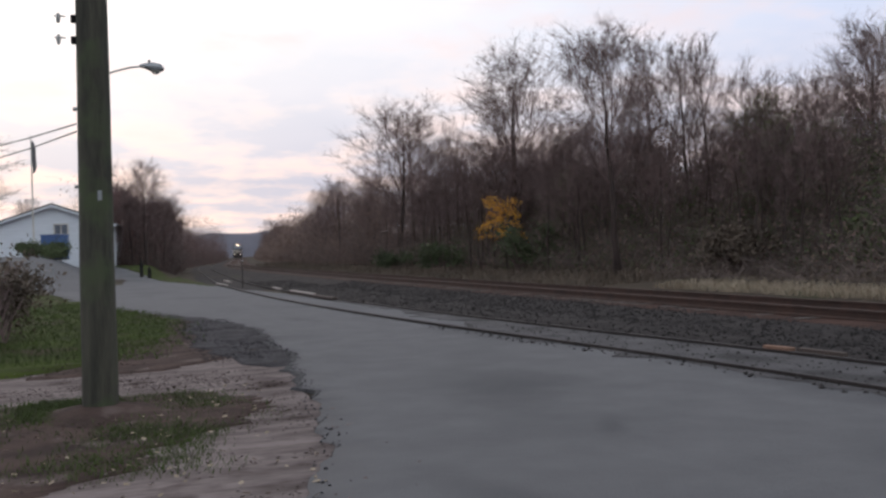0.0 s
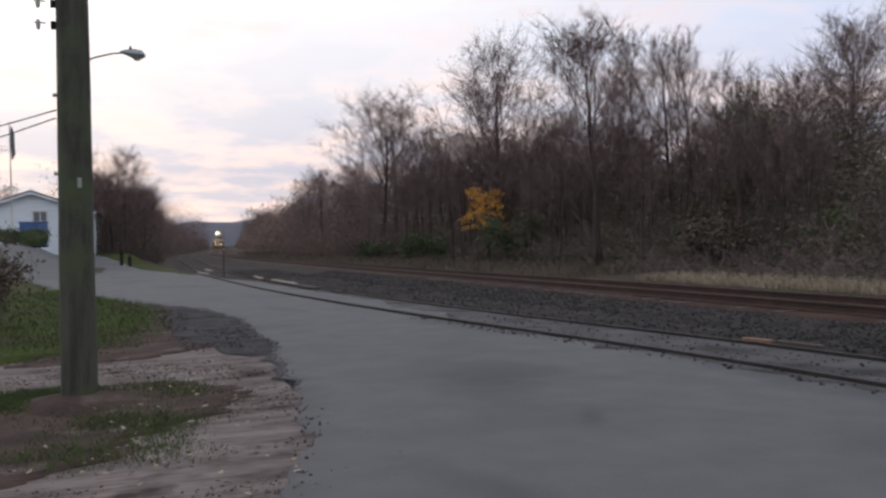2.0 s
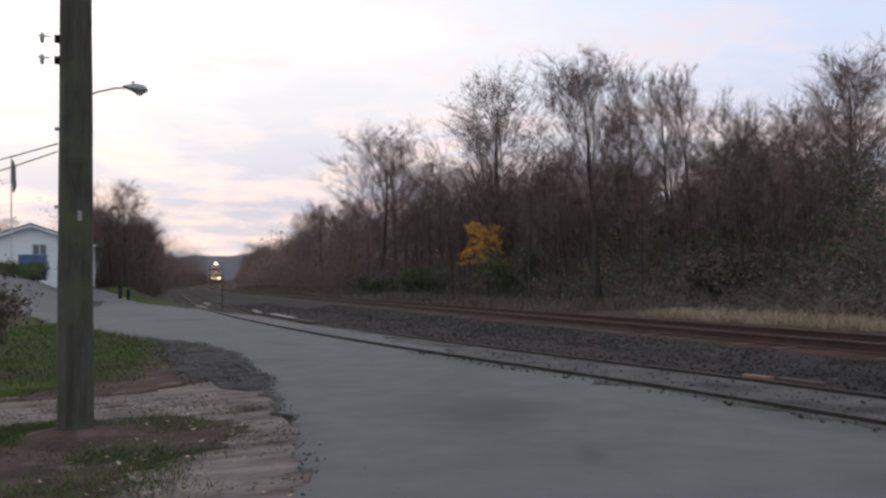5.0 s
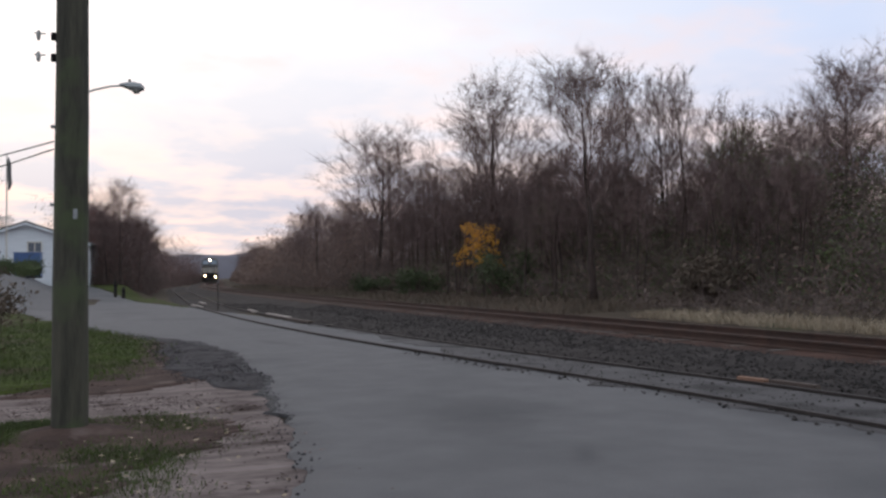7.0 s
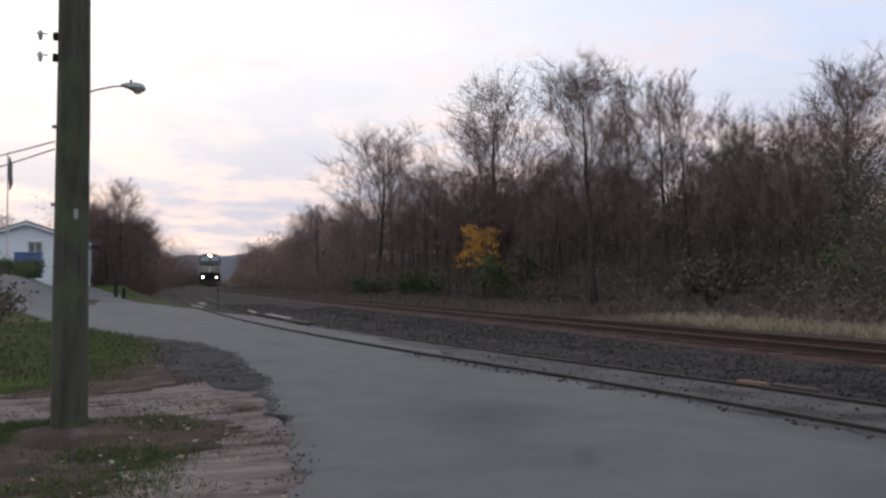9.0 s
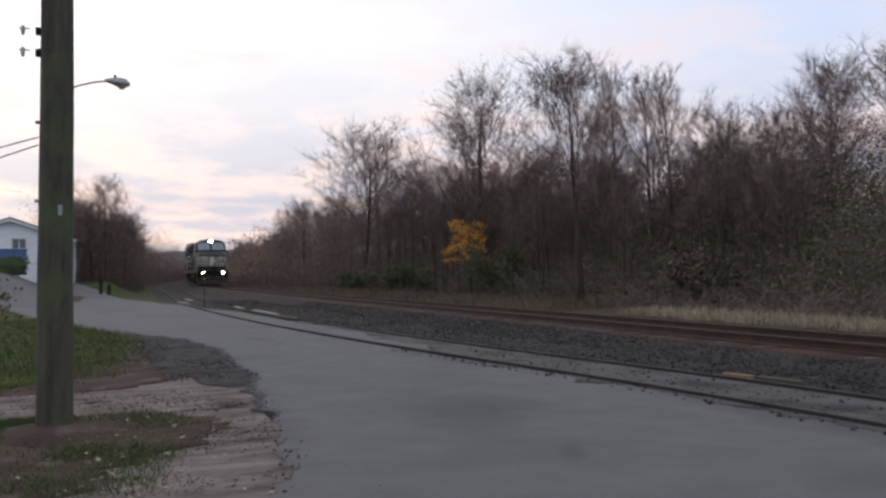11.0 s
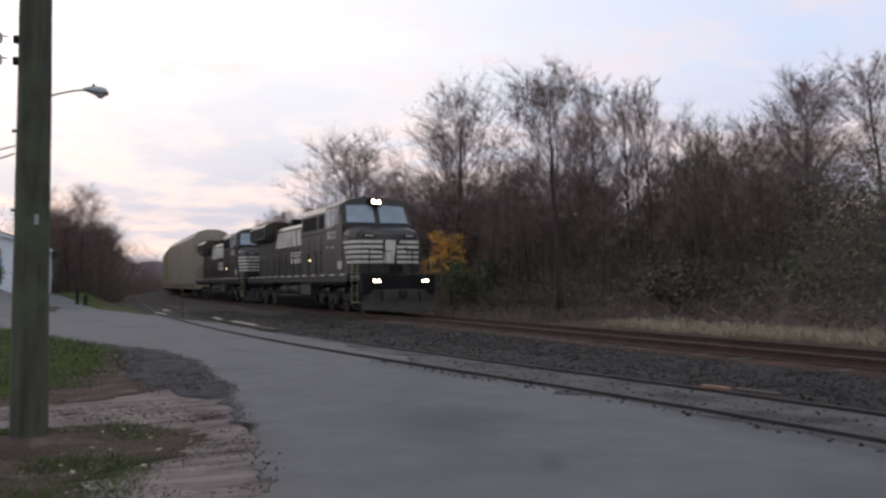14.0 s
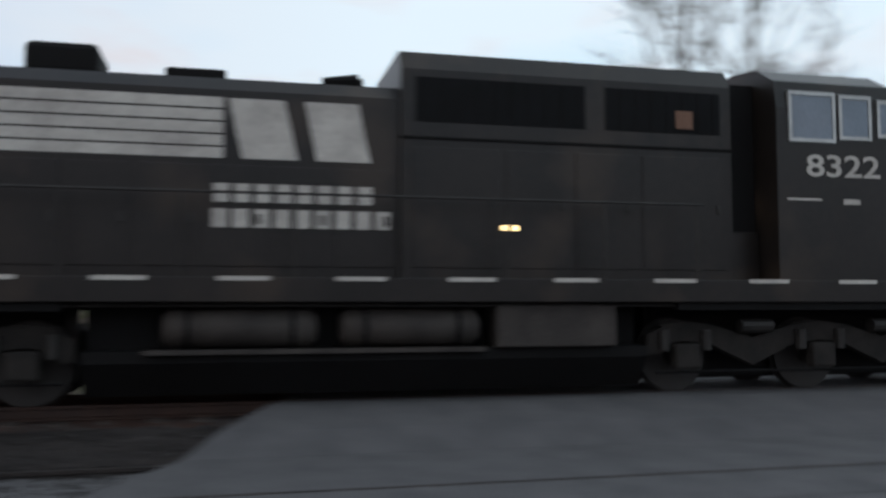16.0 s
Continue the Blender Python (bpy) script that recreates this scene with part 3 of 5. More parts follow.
    stones("dirt_pebbles", 250, lambda r: (r.uniform(-2.5, 2.2), r.uniform(5, 14), 0.0), (0.008, 0.025), "sand", "small pale pebbles in the dirt", 8)
    for x, y, w, l, m, rz in ((8.78, 9.9, 0.055, 0.24, "newtie", 8), (8.92, 9.25, 0.055, 0.38, "tie", 5), (6.95, 30.0, 0.11, 1.3, "tie", 3), (7.05, 34.2, 0.10, 1.9, "palewood", 1), (7.0, 39.5, 0.08, 1.2, "palewood", -3), (5.6, 48.0, 0.09, 1.6, "palewood", 2), (6.5, 53.0, 0.09, 1.8, "palewood", -2)):
        bm = boxed(-w, w, -l, l, 0.0, 0.08, 0.012)
        o = part("loose_plank", bm, m)
        o.matrix_basis = pose(x, y, 0.02, 0, 0, rz)
        tagged(o, "weathered loose timber lying along the siding rail", "timber")


# ---- plants ----
class Cloud:
    """Collects many thin stems and small leaves into two meshes."""

    def __init__(self, seed):
        self.r = random.Random(seed)
        self.sv, self.sf, self.lv, self.lf = [], [], [], []

    def stem(self, a, b, ra, rb, n=3):
        d = (b - a)
        if d.length < 1e-4:
            return
        d.normalize()
        u = d.cross(Vector((0.3, 0.2, 1)) if abs(d.z) < 0.95 else Vector((1, 0, 0))).normalized()
        v = d.cross(u)
        k0 = len(self.sv)
        for p, r in ((a, ra), (b, rb)):
            for k in range(n):
                c = k * math.tau / n
                self.sv.append(p + u * (math.cos(c) * r) + v * (math.sin(c) * r))
        for k in range(n):
            j = (k + 1) % n
            self.sf.append((k0 + k, k0 + j, k0 + n + j, k0 + n + k))

    def leaf(self, p, s):
        r = self.r
        u = Vector((r.gauss(0, 1), r.gauss(0, 1), r.gauss(0, 1))).normalized()
        w = u.cross(Vector((r.gauss(0, 1), r.gauss(0, 1), r.gauss(0, 1)))).normalized()
        k = len(self.lv)
        self.lv += [p - u * s, p + w * s * 0.55, p + u * s, p - w * s * 0.55]
        self.lf.append((k, k + 1, k + 2, k + 3))

    def tip(self, a, b, ra):
        """A twig that runs out to a point."""
        d = (b - a).normalized()
        u = d.cross(Vector((0.3, 0.2, 1)) if abs(d.z) < 0.95 else Vector((1, 0, 0))).normalized()
        v = d.cross(u)
        k = len(self.sv)
        self.sv += [a + u * ra, a + (v * 0.87 - u * 0.5) * ra, a - (v * 0.87 + u * 0.5) * ra, b]
        self.sf += [(k, k + 1, k + 3), (k + 1, k + 2, k + 3), (k + 2, k, k + 3)]

    def branch(self, p, d, length, rad, depth, leaf, up=0.2):
        r = self.r
        rad = max(rad, 0.0105)
        if depth <= 0:
            q = p + d * length * 0.6
            self.stem(p, q, rad, 0.007)
            for _ in range(5):
                e = (d + Vector((r.gauss(0, 0.85), r.gauss(0, 0.85), r.gauss(0.2, 0.6)))).normalized()
                b = p.lerp(q, r.uniform(0.1, 1.0))
                self.tip(b, b + e * length * r.uniform(0.55, 1.05), 0.0065)
            if leaf and r.random() < leaf:
                for _ in range(4):
                    self.leaf(q + Vector((r.gauss(0, 0.22), r.gauss(0, 0.22), r.gauss(0.05, 0.22))), r.uniform(0.028, 0.055))
            return
        for i in range(3):
            d = (d + Vector((r.gauss(0, 0.10), r.gauss(0, 0.10), r.gauss(0, 0.06) + up * 0.5))).normalized()
            q = p + d * (length / 3)
            r2 = rad * (1 - 0.15 * (i + 1))
            self.stem(p, q, rad * (1 - 0.15 * i), r2, 5 if rad > 0.06 else 3)
            if i > 0 or depth == 2:
                for _ in range(2 if depth > 1 else 3):
                    side = Vector((r.gauss(0, 1), r.gauss(0, 1), r.gauss(0.1, 0.5))).normalized()
                    self.branch(q, (d * 0.9 + side * 0.7).normalized(), length * r.uniform(0.5, 0.72), r2 * 0.5, depth - 1, leaf, up)
            p = q


def tree_kind(name, label, height, rad, spread, first, leaf, seed, bark="bark", leaves="drab", forks=1, limbs=16, apart=None):
    """A leafless or thinly leaved tree: a tapered trunk with limbs in one part, leaves in another."""
    c = Cloud(seed)
    r = c.r
    t = empty(name)
    for fk in range(forks):
        lean = Vector((r.uniform(-0.05, 0.05) + (fk - (forks - 1) / 2) * (0.03 if apart else 0.13), r.uniform(-0.05, 0.05), 1)).normalized()
        p, n = Vector(((fk - (forks - 1) / 2) * (apart or rad * 1.2), 0, -0.15)), 9
        pts = []
        for i in range(n + 1):
            f = i / n
            pts.append((p.copy(), rad * (1 - 0.86 * f) * (1.25 if i == 0 else 1)))
            p = p + (lean + Vector((r.gauss(0, 0.05), r.gauss(0, 0.05), 0))).normalized() * (height * 0.84 / n)
        part("trunk", tubed([q for q, _ in pts], [w for _, w in pts], 8), bark, t, smooth=True)
        for k in range(limbs):
            f = first + (0.98 - first) * ((k + r.random()) / limbs) ** 0.85
            i = min(int(f * n), n - 1)
            g = f * n - i
            q = pts[i][0].lerp(pts[i + 1][0], g)
            a = k * 2.4 + r.uniform(-0.5, 0.5)
            tilt = 0.75 + 1.0 * f
            d = Vector((math.cos(a), math.sin(a), tilt)).normalized()
            g2 = (f - first) / (1 - first)
            c.branch(q, d, spread * 0.9 * (0.36 + 0.72 * (1 - g2 ** 2) * (0.7 + 0.3 * min(1, g2 * 4))) * r.uniform(0.8, 1.12), max(0.022, rad * (1 - 0.8 * f) * 0.40), 2, leaf)
    crown = raw("crown", c.sv, c.sf, "twig" if bark == "bark" else bark, t)
    if c.lf:
        raw("leaves", c.lv, c.lf, leaves, t)
    tagged(t, label, "tree")
    return t


def shrub_kind(name, label, w, h, leaves, nleaf, nstem, size, seed, category="shrub"):
    """A bush: many leaning stems with uneven clumps of leaves."""
    c = Cloud(seed)
    r = c.r
    lumps = [(Vector((r.uniform(-0.65, 0.65) * w, r.uniform(-0.65, 0.65) * w, h * r.uniform(0.25, 0.8))), r.uniform(0.22, 0.5) * min(w, h)) for _ in range(9)]
    for _ in range(nstem):
        b, s = r.choice(lumps)
        root = Vector((b.x * 0.5 + r.gauss(0, 0.1 * w), b.y * 0.5 + r.gauss(0, 0.1 * w), -0.05))
        tip = b + Vector((r.gauss(0, s * 0.6), r.gauss(0, s * 0.6), r.gauss(0.15 * h, s * 0.6)))
        mid = root.lerp(tip, 0.5) + Vector((r.gauss(0, 0.1), r.gauss(0, 0.1), 0.1))
        c.stem(root, mid, 0.02, 0.013)
        c.stem(mid, tip, 0.013, 0.004)
    for _ in range(nleaf):
        b, s = r.choice(lumps)
        p = b + Vector((r.gauss(0, s * 0.62), r.gauss(0, s * 0.62), r.gauss(0, s * 0.55)))
        if p.z > 0.02:
            c.leaf(p, r.uniform(0.6, 1.3) * size)
    t = empty(name)
    raw("stem_clump", c.sv, c.sf, "twig", t)
    raw("foliage", c.lv, c.lf, leaves, t)
    return tagged(t, label, category)


def golden_tree():
    """A slight understorey tree: arching branches hung with loose sprays of leaves."""
    c = Cloud(61)
    r = c.r
    t = empty("golden_sapling")
    part("trunk", tubed([(0.35, 0, -0.1), (0.3, 0.05, 1.4), (0.15, 0, 2.6), (0.1, 0, 4.4)], [0.06, 0.05, 0.035, 0.012], 7), "bark", t, smooth=True)
    for k in range(15):
        f = 0.42 + 0.56 * k / 15
        p = Vector((0.25 - 0.2 * f, 0, 4.5 * f))
        a = k * 2.4
        reach = r.uniform(0.7, 1.5) * (1.15 - 0.55 * f)
        d = Vector((math.cos(a) - 0.35 + 0.75 * (f - 0.6), math.sin(a) * 0.8, 0.35))
        for i in range(4):
            q = p + d.normalized() * reach * 0.42
            d.z -= 0.22
            c.stem(p, q, 0.016 - 0.003 * i, 0.013 - 0.003 * i)
            for _ in range(18 + 8 * i):
                c.leaf(p.lerp(q, r.random()) + Vector((r.gauss(0, 0.12), r.gauss(0, 0.12), r.gauss(-0.05, 0.12))), r.uniform(0.035, 0.075))
            p = q
    raw("stem_clump", c.sv, c.sf, "twig", t)
    raw("foliage", c.lv, c.lf, "yellow", t)
    return tagged(t, "small tree in bright golden autumn leaf", "tree")


def tufts(name, count, place, height, width, material, label, seed):
    """Grass: narrow bent blades scattered by a rule."""
    rng = np.random.RandomState(seed)
    p = np.array([place(rng) for _ in range(count)])
    a = rng.uniform(0, math.tau, count)
    h = rng.uniform(height[0], height[1], count)
    side = np.stack([np.cos(a), np.sin(a), np.zeros(count)], -1) * (width * rng.uniform(0.6, 1.4, count))[:, None]
    lean = np.stack([rng.normal(0, 0.35, count), rng.normal(0, 0.35, count), np.ones(count)], -1)
    mid = p + lean * (h * 0.55)[:, None]
    tip = p + lean * h[:, None] * [1.5, 1.5, 0.95]
    v = np.stack([p - side, p + side, mid + side * 0.6, mid - side * 0.6, tip], 1).reshape(-1, 3)
    k = 5 * np.arange(count)[:, None]
    faces = np.concatenate([k + [0, 1, 2], k + [0, 2, 3], k + [3, 2, 4]])
    return tagged(raw(name, v, faces, material), label, "grass", kind="stuff")


def thicket(name, count, place, leaf, material, label, seed, stem_every=3):
    """Undergrowth too dense to count: thin stems and small leaves scattered through a depth of wood."""
    c = Cloud(seed)
    r = c.r
    for i in range(count):
        x, y, z, h = place(r)
        p = Vector((x, y, z + r.random() ** 1.5 * h))
        if i % stem_every == 0:
            base = Vector((x, y, z - 0.1))
            tall = min(h, 3.2) * r.uniform(0.4, 1.1)
            top = base + Vector((r.gauss(0, 0.35) * tall, r.gauss(0, 0.35) * tall, tall))
            c.tip(base, top, 0.018)
            for _ in range(3):
                a = Vector((x, y, z + h * r.random() ** 1.3)) + Vector((r.gauss(0, 0.4), r.gauss(0, 0.4), 0))
                c.tip(a, a + Vector((r.gauss(0, 0.7), r.gauss(0, 0.7), r.gauss(0.25, 0.5))), 0.013)
        for _ in range(5):
            c.leaf(p + Vector((r.gauss(0, 0.35), r.gauss(0, 0.35), r.gauss(-0.1, 0.25))), leaf * r.uniform(0.5, 1.4))
    ob = raw(name, c.lv, c.lf, material)
    tagged(ob, label, "undergrowth", kind="stuff")
    st = raw(name + "_stems", c.sv, c.sf, "shadetwig")
    tagged(st, "thin bare stems among the undergrowth", "undergrowth", kind="stuff")


def build_plants():
    rnd = random.Random(11)
    kinds = [
        tree_kind("bare_tree", "tall leafless broadleaf tree with a domed crown of fine twigs", 14.0, 0.20, 4.4, 0.26, 0.3, 21, limbs=19),
        tree_kind("bare_tree", "tall thin leafless tree with upswept limbs", 15.0, 0.18, 3.4, 0.36, 0.15, 22, limbs=17),
        tree_kind("bare_tree", "broadleaf tree keeping a few dry brown leaves", 12.0, 0.19, 4.2, 0.20, 0.75, 23, limbs=19),
        tree_kind("bare_tree", "slender leafless tree with forked trunk", 13.0, 0.16, 3.2, 0.30, 0.25, 24, forks=2, limbs=11),
        tree_kind("bare_tree", "round-crowned tree with thin russet leaves", 11.0, 0.17, 4.4, 0.18, 0.55, 25, leaves="russet", limbs=19),
    ]
    kinds.append(tree_kind("sapling", "slim bare sapling at the edge of the wood", 8.5, 0.085, 1.7, 0.5, 0.1, 26, limbs=7))
    kinds.append(tree_kind("bare_tree", "tall tree with a dark bare trunk and sparse russet leaves", 14.0, 0.19, 4.3, 0.40, 0.65, 27, leaves="russet", limbs=21))
    kinds.append(tree_kind("leafy_tree", "small tree still holding dull green leaves", 9.0, 0.11, 2.6, 0.25, 1.0, 28, leaves="green", limbs=17))
    used = [False] * len(kinds)

    def put(k, x, y, scale, turn, wide=1.0, sink=0.0):
        m = pose(x, y, ground_z(x, y) - sink, 0, 0, turn) @ Matrix.Diagonal((scale * wide, scale * wide, scale, 1))
        if not used[k]:
            used[k] = True
            kinds[k].matrix_basis = m
            return
        c = copy_thing(kinds[k], Matrix.Identity(4))
        c.matrix_basis = m

    # the tall ones that stand out of the wood's edge
    for k, x, y, s, w in ((6, 21.6, 34.5, 0.95, 1.1), (2, 25.0, 52.4, 1.36, 1.1), (0, 27.5, 56.5, 1.05, 0.9), (1, 27.6, 36.8, 0.98, 0.7), (1, 28.2, 40.5, 1.06, 0.7), (1, 26.0, 33.2, 0.90, 0.65),
                          (3, 29.6, 33.9, 0.52, 1.0), (0, 32.8, 30.8, 0.90, 1.0), (0, 29.6, 27.6, 0.78, 1.0), (4, 24.8, 76.0, 1.5, 1.1), (2, 27.5, 80.0, 1.2, 0.9),
                          (1, 25.8, 66.0, 0.85, 1.0), (0, 25.8, 101.8, 0.86, 1.0), (2, 27.0, 95.0, 0.95, 1.0), (4, 28.0, 112.0, 1.0, 1.0), (1, 32.0, 24.5, 0.72, 1.0),
                          (3, 36.5, 26.5, 0.86, 1.0), (0, 40.0, 27.0, 0.85, 1.0), (1, 43.0, 29.5, 0.85, 1.0), (1, 38.0, 30.5, 0.95, 1.0), (3, 47.0, 27.5, 0.95, 1.0), (0, 52.0, 34.5, 1.0, 1.0)):
        put(k, x, y, s * 0.845, rnd.uniform(0, 360), w * 1.06)
    for x, y, sc in ((26.6, 30.6, 0.86), (25.4, 28.2, 0.66), (28.3, 34.0, 0.82), (24.6, 25.2, 0.60), (24.0, 42.5, 0.62)):
        put(7, x, y, sc, rnd.uniform(0, 360))
    # a second rank that fills the gaps between them
    for i in range(26):
        y = 27 + 36 * (i + rnd.random()) / 26
        put(rnd.choice((0, 1, 2, 3, 4)), main_x(y) + rnd.uniform(12.5, 20), y, rnd.uniform(0.52, 0.70) * lerp([(27, 0.86), (40, 1.0), (63, 1.15)], y), rnd.uniform(0, 360), 1.05)
    # the wood behind them
    for i in range(20):
        y = 58 + 118 * rnd.random()
        x = main_x(y) + rnd.uniform(11.5, 30) * (1 if y < 120 else 0.9)
        cap = 0.68 if y < 90 else 0.70
        put(rnd.randrange(5), x, y, cap * rnd.uniform(0.8, 1.12), rnd.uniform(0, 360))
    for i in range(64):
        y = 24 + 58 * rnd.random() ** 1.2
        put(5, main_x(y) + rnd.uniform(9.6, 14), y, rnd.uniform(0.55, 0.85) * lerp([(24, 0.85), (40, 1.0), (80, 1.3)], y), rnd.uniform(0, 360))
    # the far end of the line and the trees beyond the bend on the near side
    for i in range(18):
        y = 150 + 200 * rnd.random()
        put(rnd.choice((2, 4, 0)), main_x(y) + rnd.uniform(9, 22), y, rnd.uniform(0.6, 0.85), rnd.uniform(0, 360), 1.2)
    for i in range(24):
        y = 84 + 190 * rnd.random()
        x = main_x(y) - rnd.uniform(9.5, 16) - (y - 84) * 0.01
        put(rnd.choice((2, 4, 4)), x, y, rnd.uniform(0.55, 0.80), rnd.uniform(0, 360), 1.2)
    put(2, 3.0, 80.0, 0.74, 40, 1.15, 0.2)
    put(4, 0.6, 79.0, 0.56, 100, 1.2, 0.2)
    put(4, 2.0, 82.5, 0.52, 140, 1.3, 0.2)
    put(4, 4.6, 88.0, 0.60, 240, 1.2, 0.2)
    put(2, 5.6, 96.0, 0.62, 20, 1.2, 0.2)
    put(4, 1.9, 80.0, 0.55, 80, 1.1, 0.2)
    put(2, 4.6, 82.0, 0.52, 10, 1.1, 0.2)
    put(3, -7.5, 96.0, 0.5, 10, 1.1, 0.2)
    put(3, -4.3, 26.0, 0.42, 200, 1.7, 0.0)
    for k, x, y, sc in ((2, 44.0, -4.0, 0.52), (4, 50.0, -1.5, 0.58), (0, 47.0, -7.5, 0.5)):
        put(k, x, y, sc, rnd.uniform(0, 360))
    for k, x, y, s in ((0, 62, -3, 0.6), (1, 70, 2, 0.6), (2, 78, -8, 0.7), (4, 84, 4, 0.7), (0, 95, 20, 0.8), (2, 98, 10, 0.8), (4, 100, -2, 0.8), (3, 88, 26, 0.7), (2, 55, -12, 0.6), (0, 34.5, -24, 0.9), (1, 40, -22, 0.9)):
        put(k, x, y, s, rnd.uniform(0, 360))

    # two tall pale trees before the white house, one more past the crossing
    twin = tree_kind("bare_tree", "tall pale leafless tree with twin rising stems", 20.0, 0.20, 3.2, 0.22, 0.0, 41, bark="palebark", forks=2, limbs=15, apart=1.7)
    twin.matrix_basis = pose(41.8, 16.6, ground_z(41.8, 16.6), 0, 0, -20)
    far = copy_thing(twin, pose(30.2, -18.0, ground_z(30.2, -18.0), 0, 0, 60))
    far.scale = (1.25, 1.25, 1.25)

    # undergrowth and bushes
    tops = [(13, 0.8), (16.5, 2.2), (19, 5.6), (22, 6.6), (27, 7.6), (30, 7.8), (34, 7.6), (42, 7.6), (54, 8.0), (66, 10.6), (80, 12.0), (110, 12.6), (160, 11.5), (330, 12.0)]

    def wood(y0, y1, a, b, share):
        def place(r):
            y = y0 + (y1 - y0) * r.random()
            u = a + (b - a) * r.random()
            x = main_x(y) + u
            clump = 0.86 + 0.3 * noise.noise((x * 0.35, y * 0.35, 7))
            return x, y, ground_z(x, y), share * clump * lerp(tops, y) * (0.15 + 0.85 * min(1, (u - a) / 4)) * (0.6 + 0.45 * r.random())
        return place
    thicket("wood_undergrowth", 27000, wood(20, 90, 10.2, 24, 1.0), 0.065, "drab", "dense brown undergrowth and thin saplings", 51)

    def brush(r):
        y, u = r.uniform(1, 30), r.uniform(7.5, 17)
        x = main_x(y) + u
        return x, y, ground_z(x, y), 0.25 + 0.6 * r.random() * min(1, (u - 7.5) / 5)
    thicket("green_undergrowth", 23000, wood(14, 62, 10.4, 21, 0.85), 0.062, "green", "dull green creepers and holly under the trees", 52)
    thicket("dark_undergrowth", 17000, wood(15, 75, 13, 26, 1.0), 0.085, "darkgreen", "dark evergreen growth deep in the wood", 53)
    thicket("far_undergrowth", 15000, wood(80, 150, 9.0, 22, 1.0), 0.085, "drab", "brown massed trees far along the line", 54)
    thicket("distant_wood", 10000, wood(140, 330, 6.0, 18, 1.0), 0.15, "drab", "brown massed trees where the line bends away", 59)
    thicket("russet_undergrowth", 9000, wood(50, 190, 10, 18, 0.75), 0.07, "russet", "russet leaves massed along the line", 55)
    thicket("bank_brush", 5000, lambda r: brush(r), 0.05, "brushwood", "low brown brush on the bank", 56)

    def street_brush(r):
        x, y = r.uniform(52, 108), r.uniform(-16, 30)
        return x, y, ground_z(x, y), r.uniform(0.5, 2.8)
    thicket("street_brush", 3500, street_brush, 0.12, "drab", "grey-brown shrubs along the far street", 58)

    def near_side(r):
        y = 78 + 230 * r.random() ** 1.2
        x = main_x(y) - lerp([(78, 8.5), (130, 6.0), (180, 3.8), (300, 3.0)], y) - 8 * r.random()
        return x, y, ground_z(x, y), 2.2 + lerp([(78, 6.0), (130, 8.0), (300, 9.0)], y) * r.random()
    thicket("near_side_wood", 15000, near_side, 0.075, "russet", "dark russet thicket beside the siding", 57)

    def left_copse(r):
        y = 80 + 28 * r.random()
        x = 0.1 + (y - 80) * 0.10 + 5.2 * r.random()
        return x, y, ground_z(x, y), 0.8 + 4.6 * r.random()
    thicket("left_copse", 7500, left_copse, 0.05, "russet", "dark russet copse beside the far road", 60)

    golden_tree().matrix_basis = pose(21.75, 47.4, ground_z(21.75, 47.4))
    for w, h, leaves, x, y, sd in ((1.7, 2.9, "darkgreen", 22.6, 45.6, 62), (1.6, 1.7, "darkgreen", 21.5, 57, 63), (1.6, 1.3, "darkgreen", 21.2, 66, 64), (1.6, 1.8, "brushwood", 22.5, 27, 65), (2.2, 1.7, "green", 26, 23, 66), (1.7, 1.0, "brushwood", 20.4, 7.0, 67), (1.5, 0.9, "brushwood", 21.6, 5.2, 68), (1.6, 1.1, "brushwood", 20.6, 9.6, 69)):
        s = shrub_kind("bush", "dull green bush at the wood's edge" if leaves != "brushwood" else "brown leafless bush at the wood's edge", w, h, leaves, 2600, 90, 0.1, sd)
        s.matrix_basis = pose(x, y, ground_z(x, y))
    b = shrub_kind("hedge_bush", "spreading tan and brown bush on the lawn", 2.0, 1.75, "brushwood", 11000, 160, 0.05, 71)
    b.matrix_basis = pose(-2.95, 18.6, ground_z(-2.95, 18.6))
    b = shrub_kind("hedge_bush", "dull green fading bush on the lawn", 1.5, 1.3, "green", 6000, 160, 0.07, 72)
    b.matrix_basis = pose(-3.6, 16.6, ground_z(-3.6, 16.6))
    h = shrub_kind("clipped_hedge", "dark clipped hedge in front of the white building", 1.9, 1.1, "darkgreen", 9000, 60, 0.08, 73)
    h.matrix_basis = pose(-4.2, 64.0, ground_z(-4.2, 64.0) - 0.1) @ Matrix.Diagonal((1.15, 0.5, 1, 1))
    p = shrub_kind("pine_clump", "dark pines behind the houses", 6.0, 8.0, "darkgreen", 6000, 60, 0.35, 74, "tree")
    p.matrix_basis = pose(103, 33, ground_z(103, 33))

    # grass
    def straw(rng):
        y = 3 + 22 * rng.rand() ** 1.25
        x = main_x(y) + 4.6 + abs(rng.normal(0, 1.2))
        return (x, y, ground_z(x, y) - 0.02)
    tufts("straw_grass", 7500, straw, (0.08, 0.34), 0.012, "straw", "pale dry grass along the far side of the rails", 81)

    def weeds(rng):
        y = 28 + 110 * rng.rand() ** 1.4
        x = main_x(y) + 3.2 + 7.5 * rng.rand()
        return (x, y, ground_z(x, y) - 0.02)
    tufts("brown_weeds", 12000, weeds, (0.12, 0.5), 0.02, "brushwood", "brown dead weeds beside the ballast", 85)

    def lawn(rng):
        y = rng.uniform(14.5, 34)
        x = lerp([(13.6, 0.0), (17.5, 0.95), (21, 1.3), (24, 1.25), (28, 0.4), (34, -1.2)], y) + 0.3 * rng.normal() - 9 * rng.rand() ** 1.4
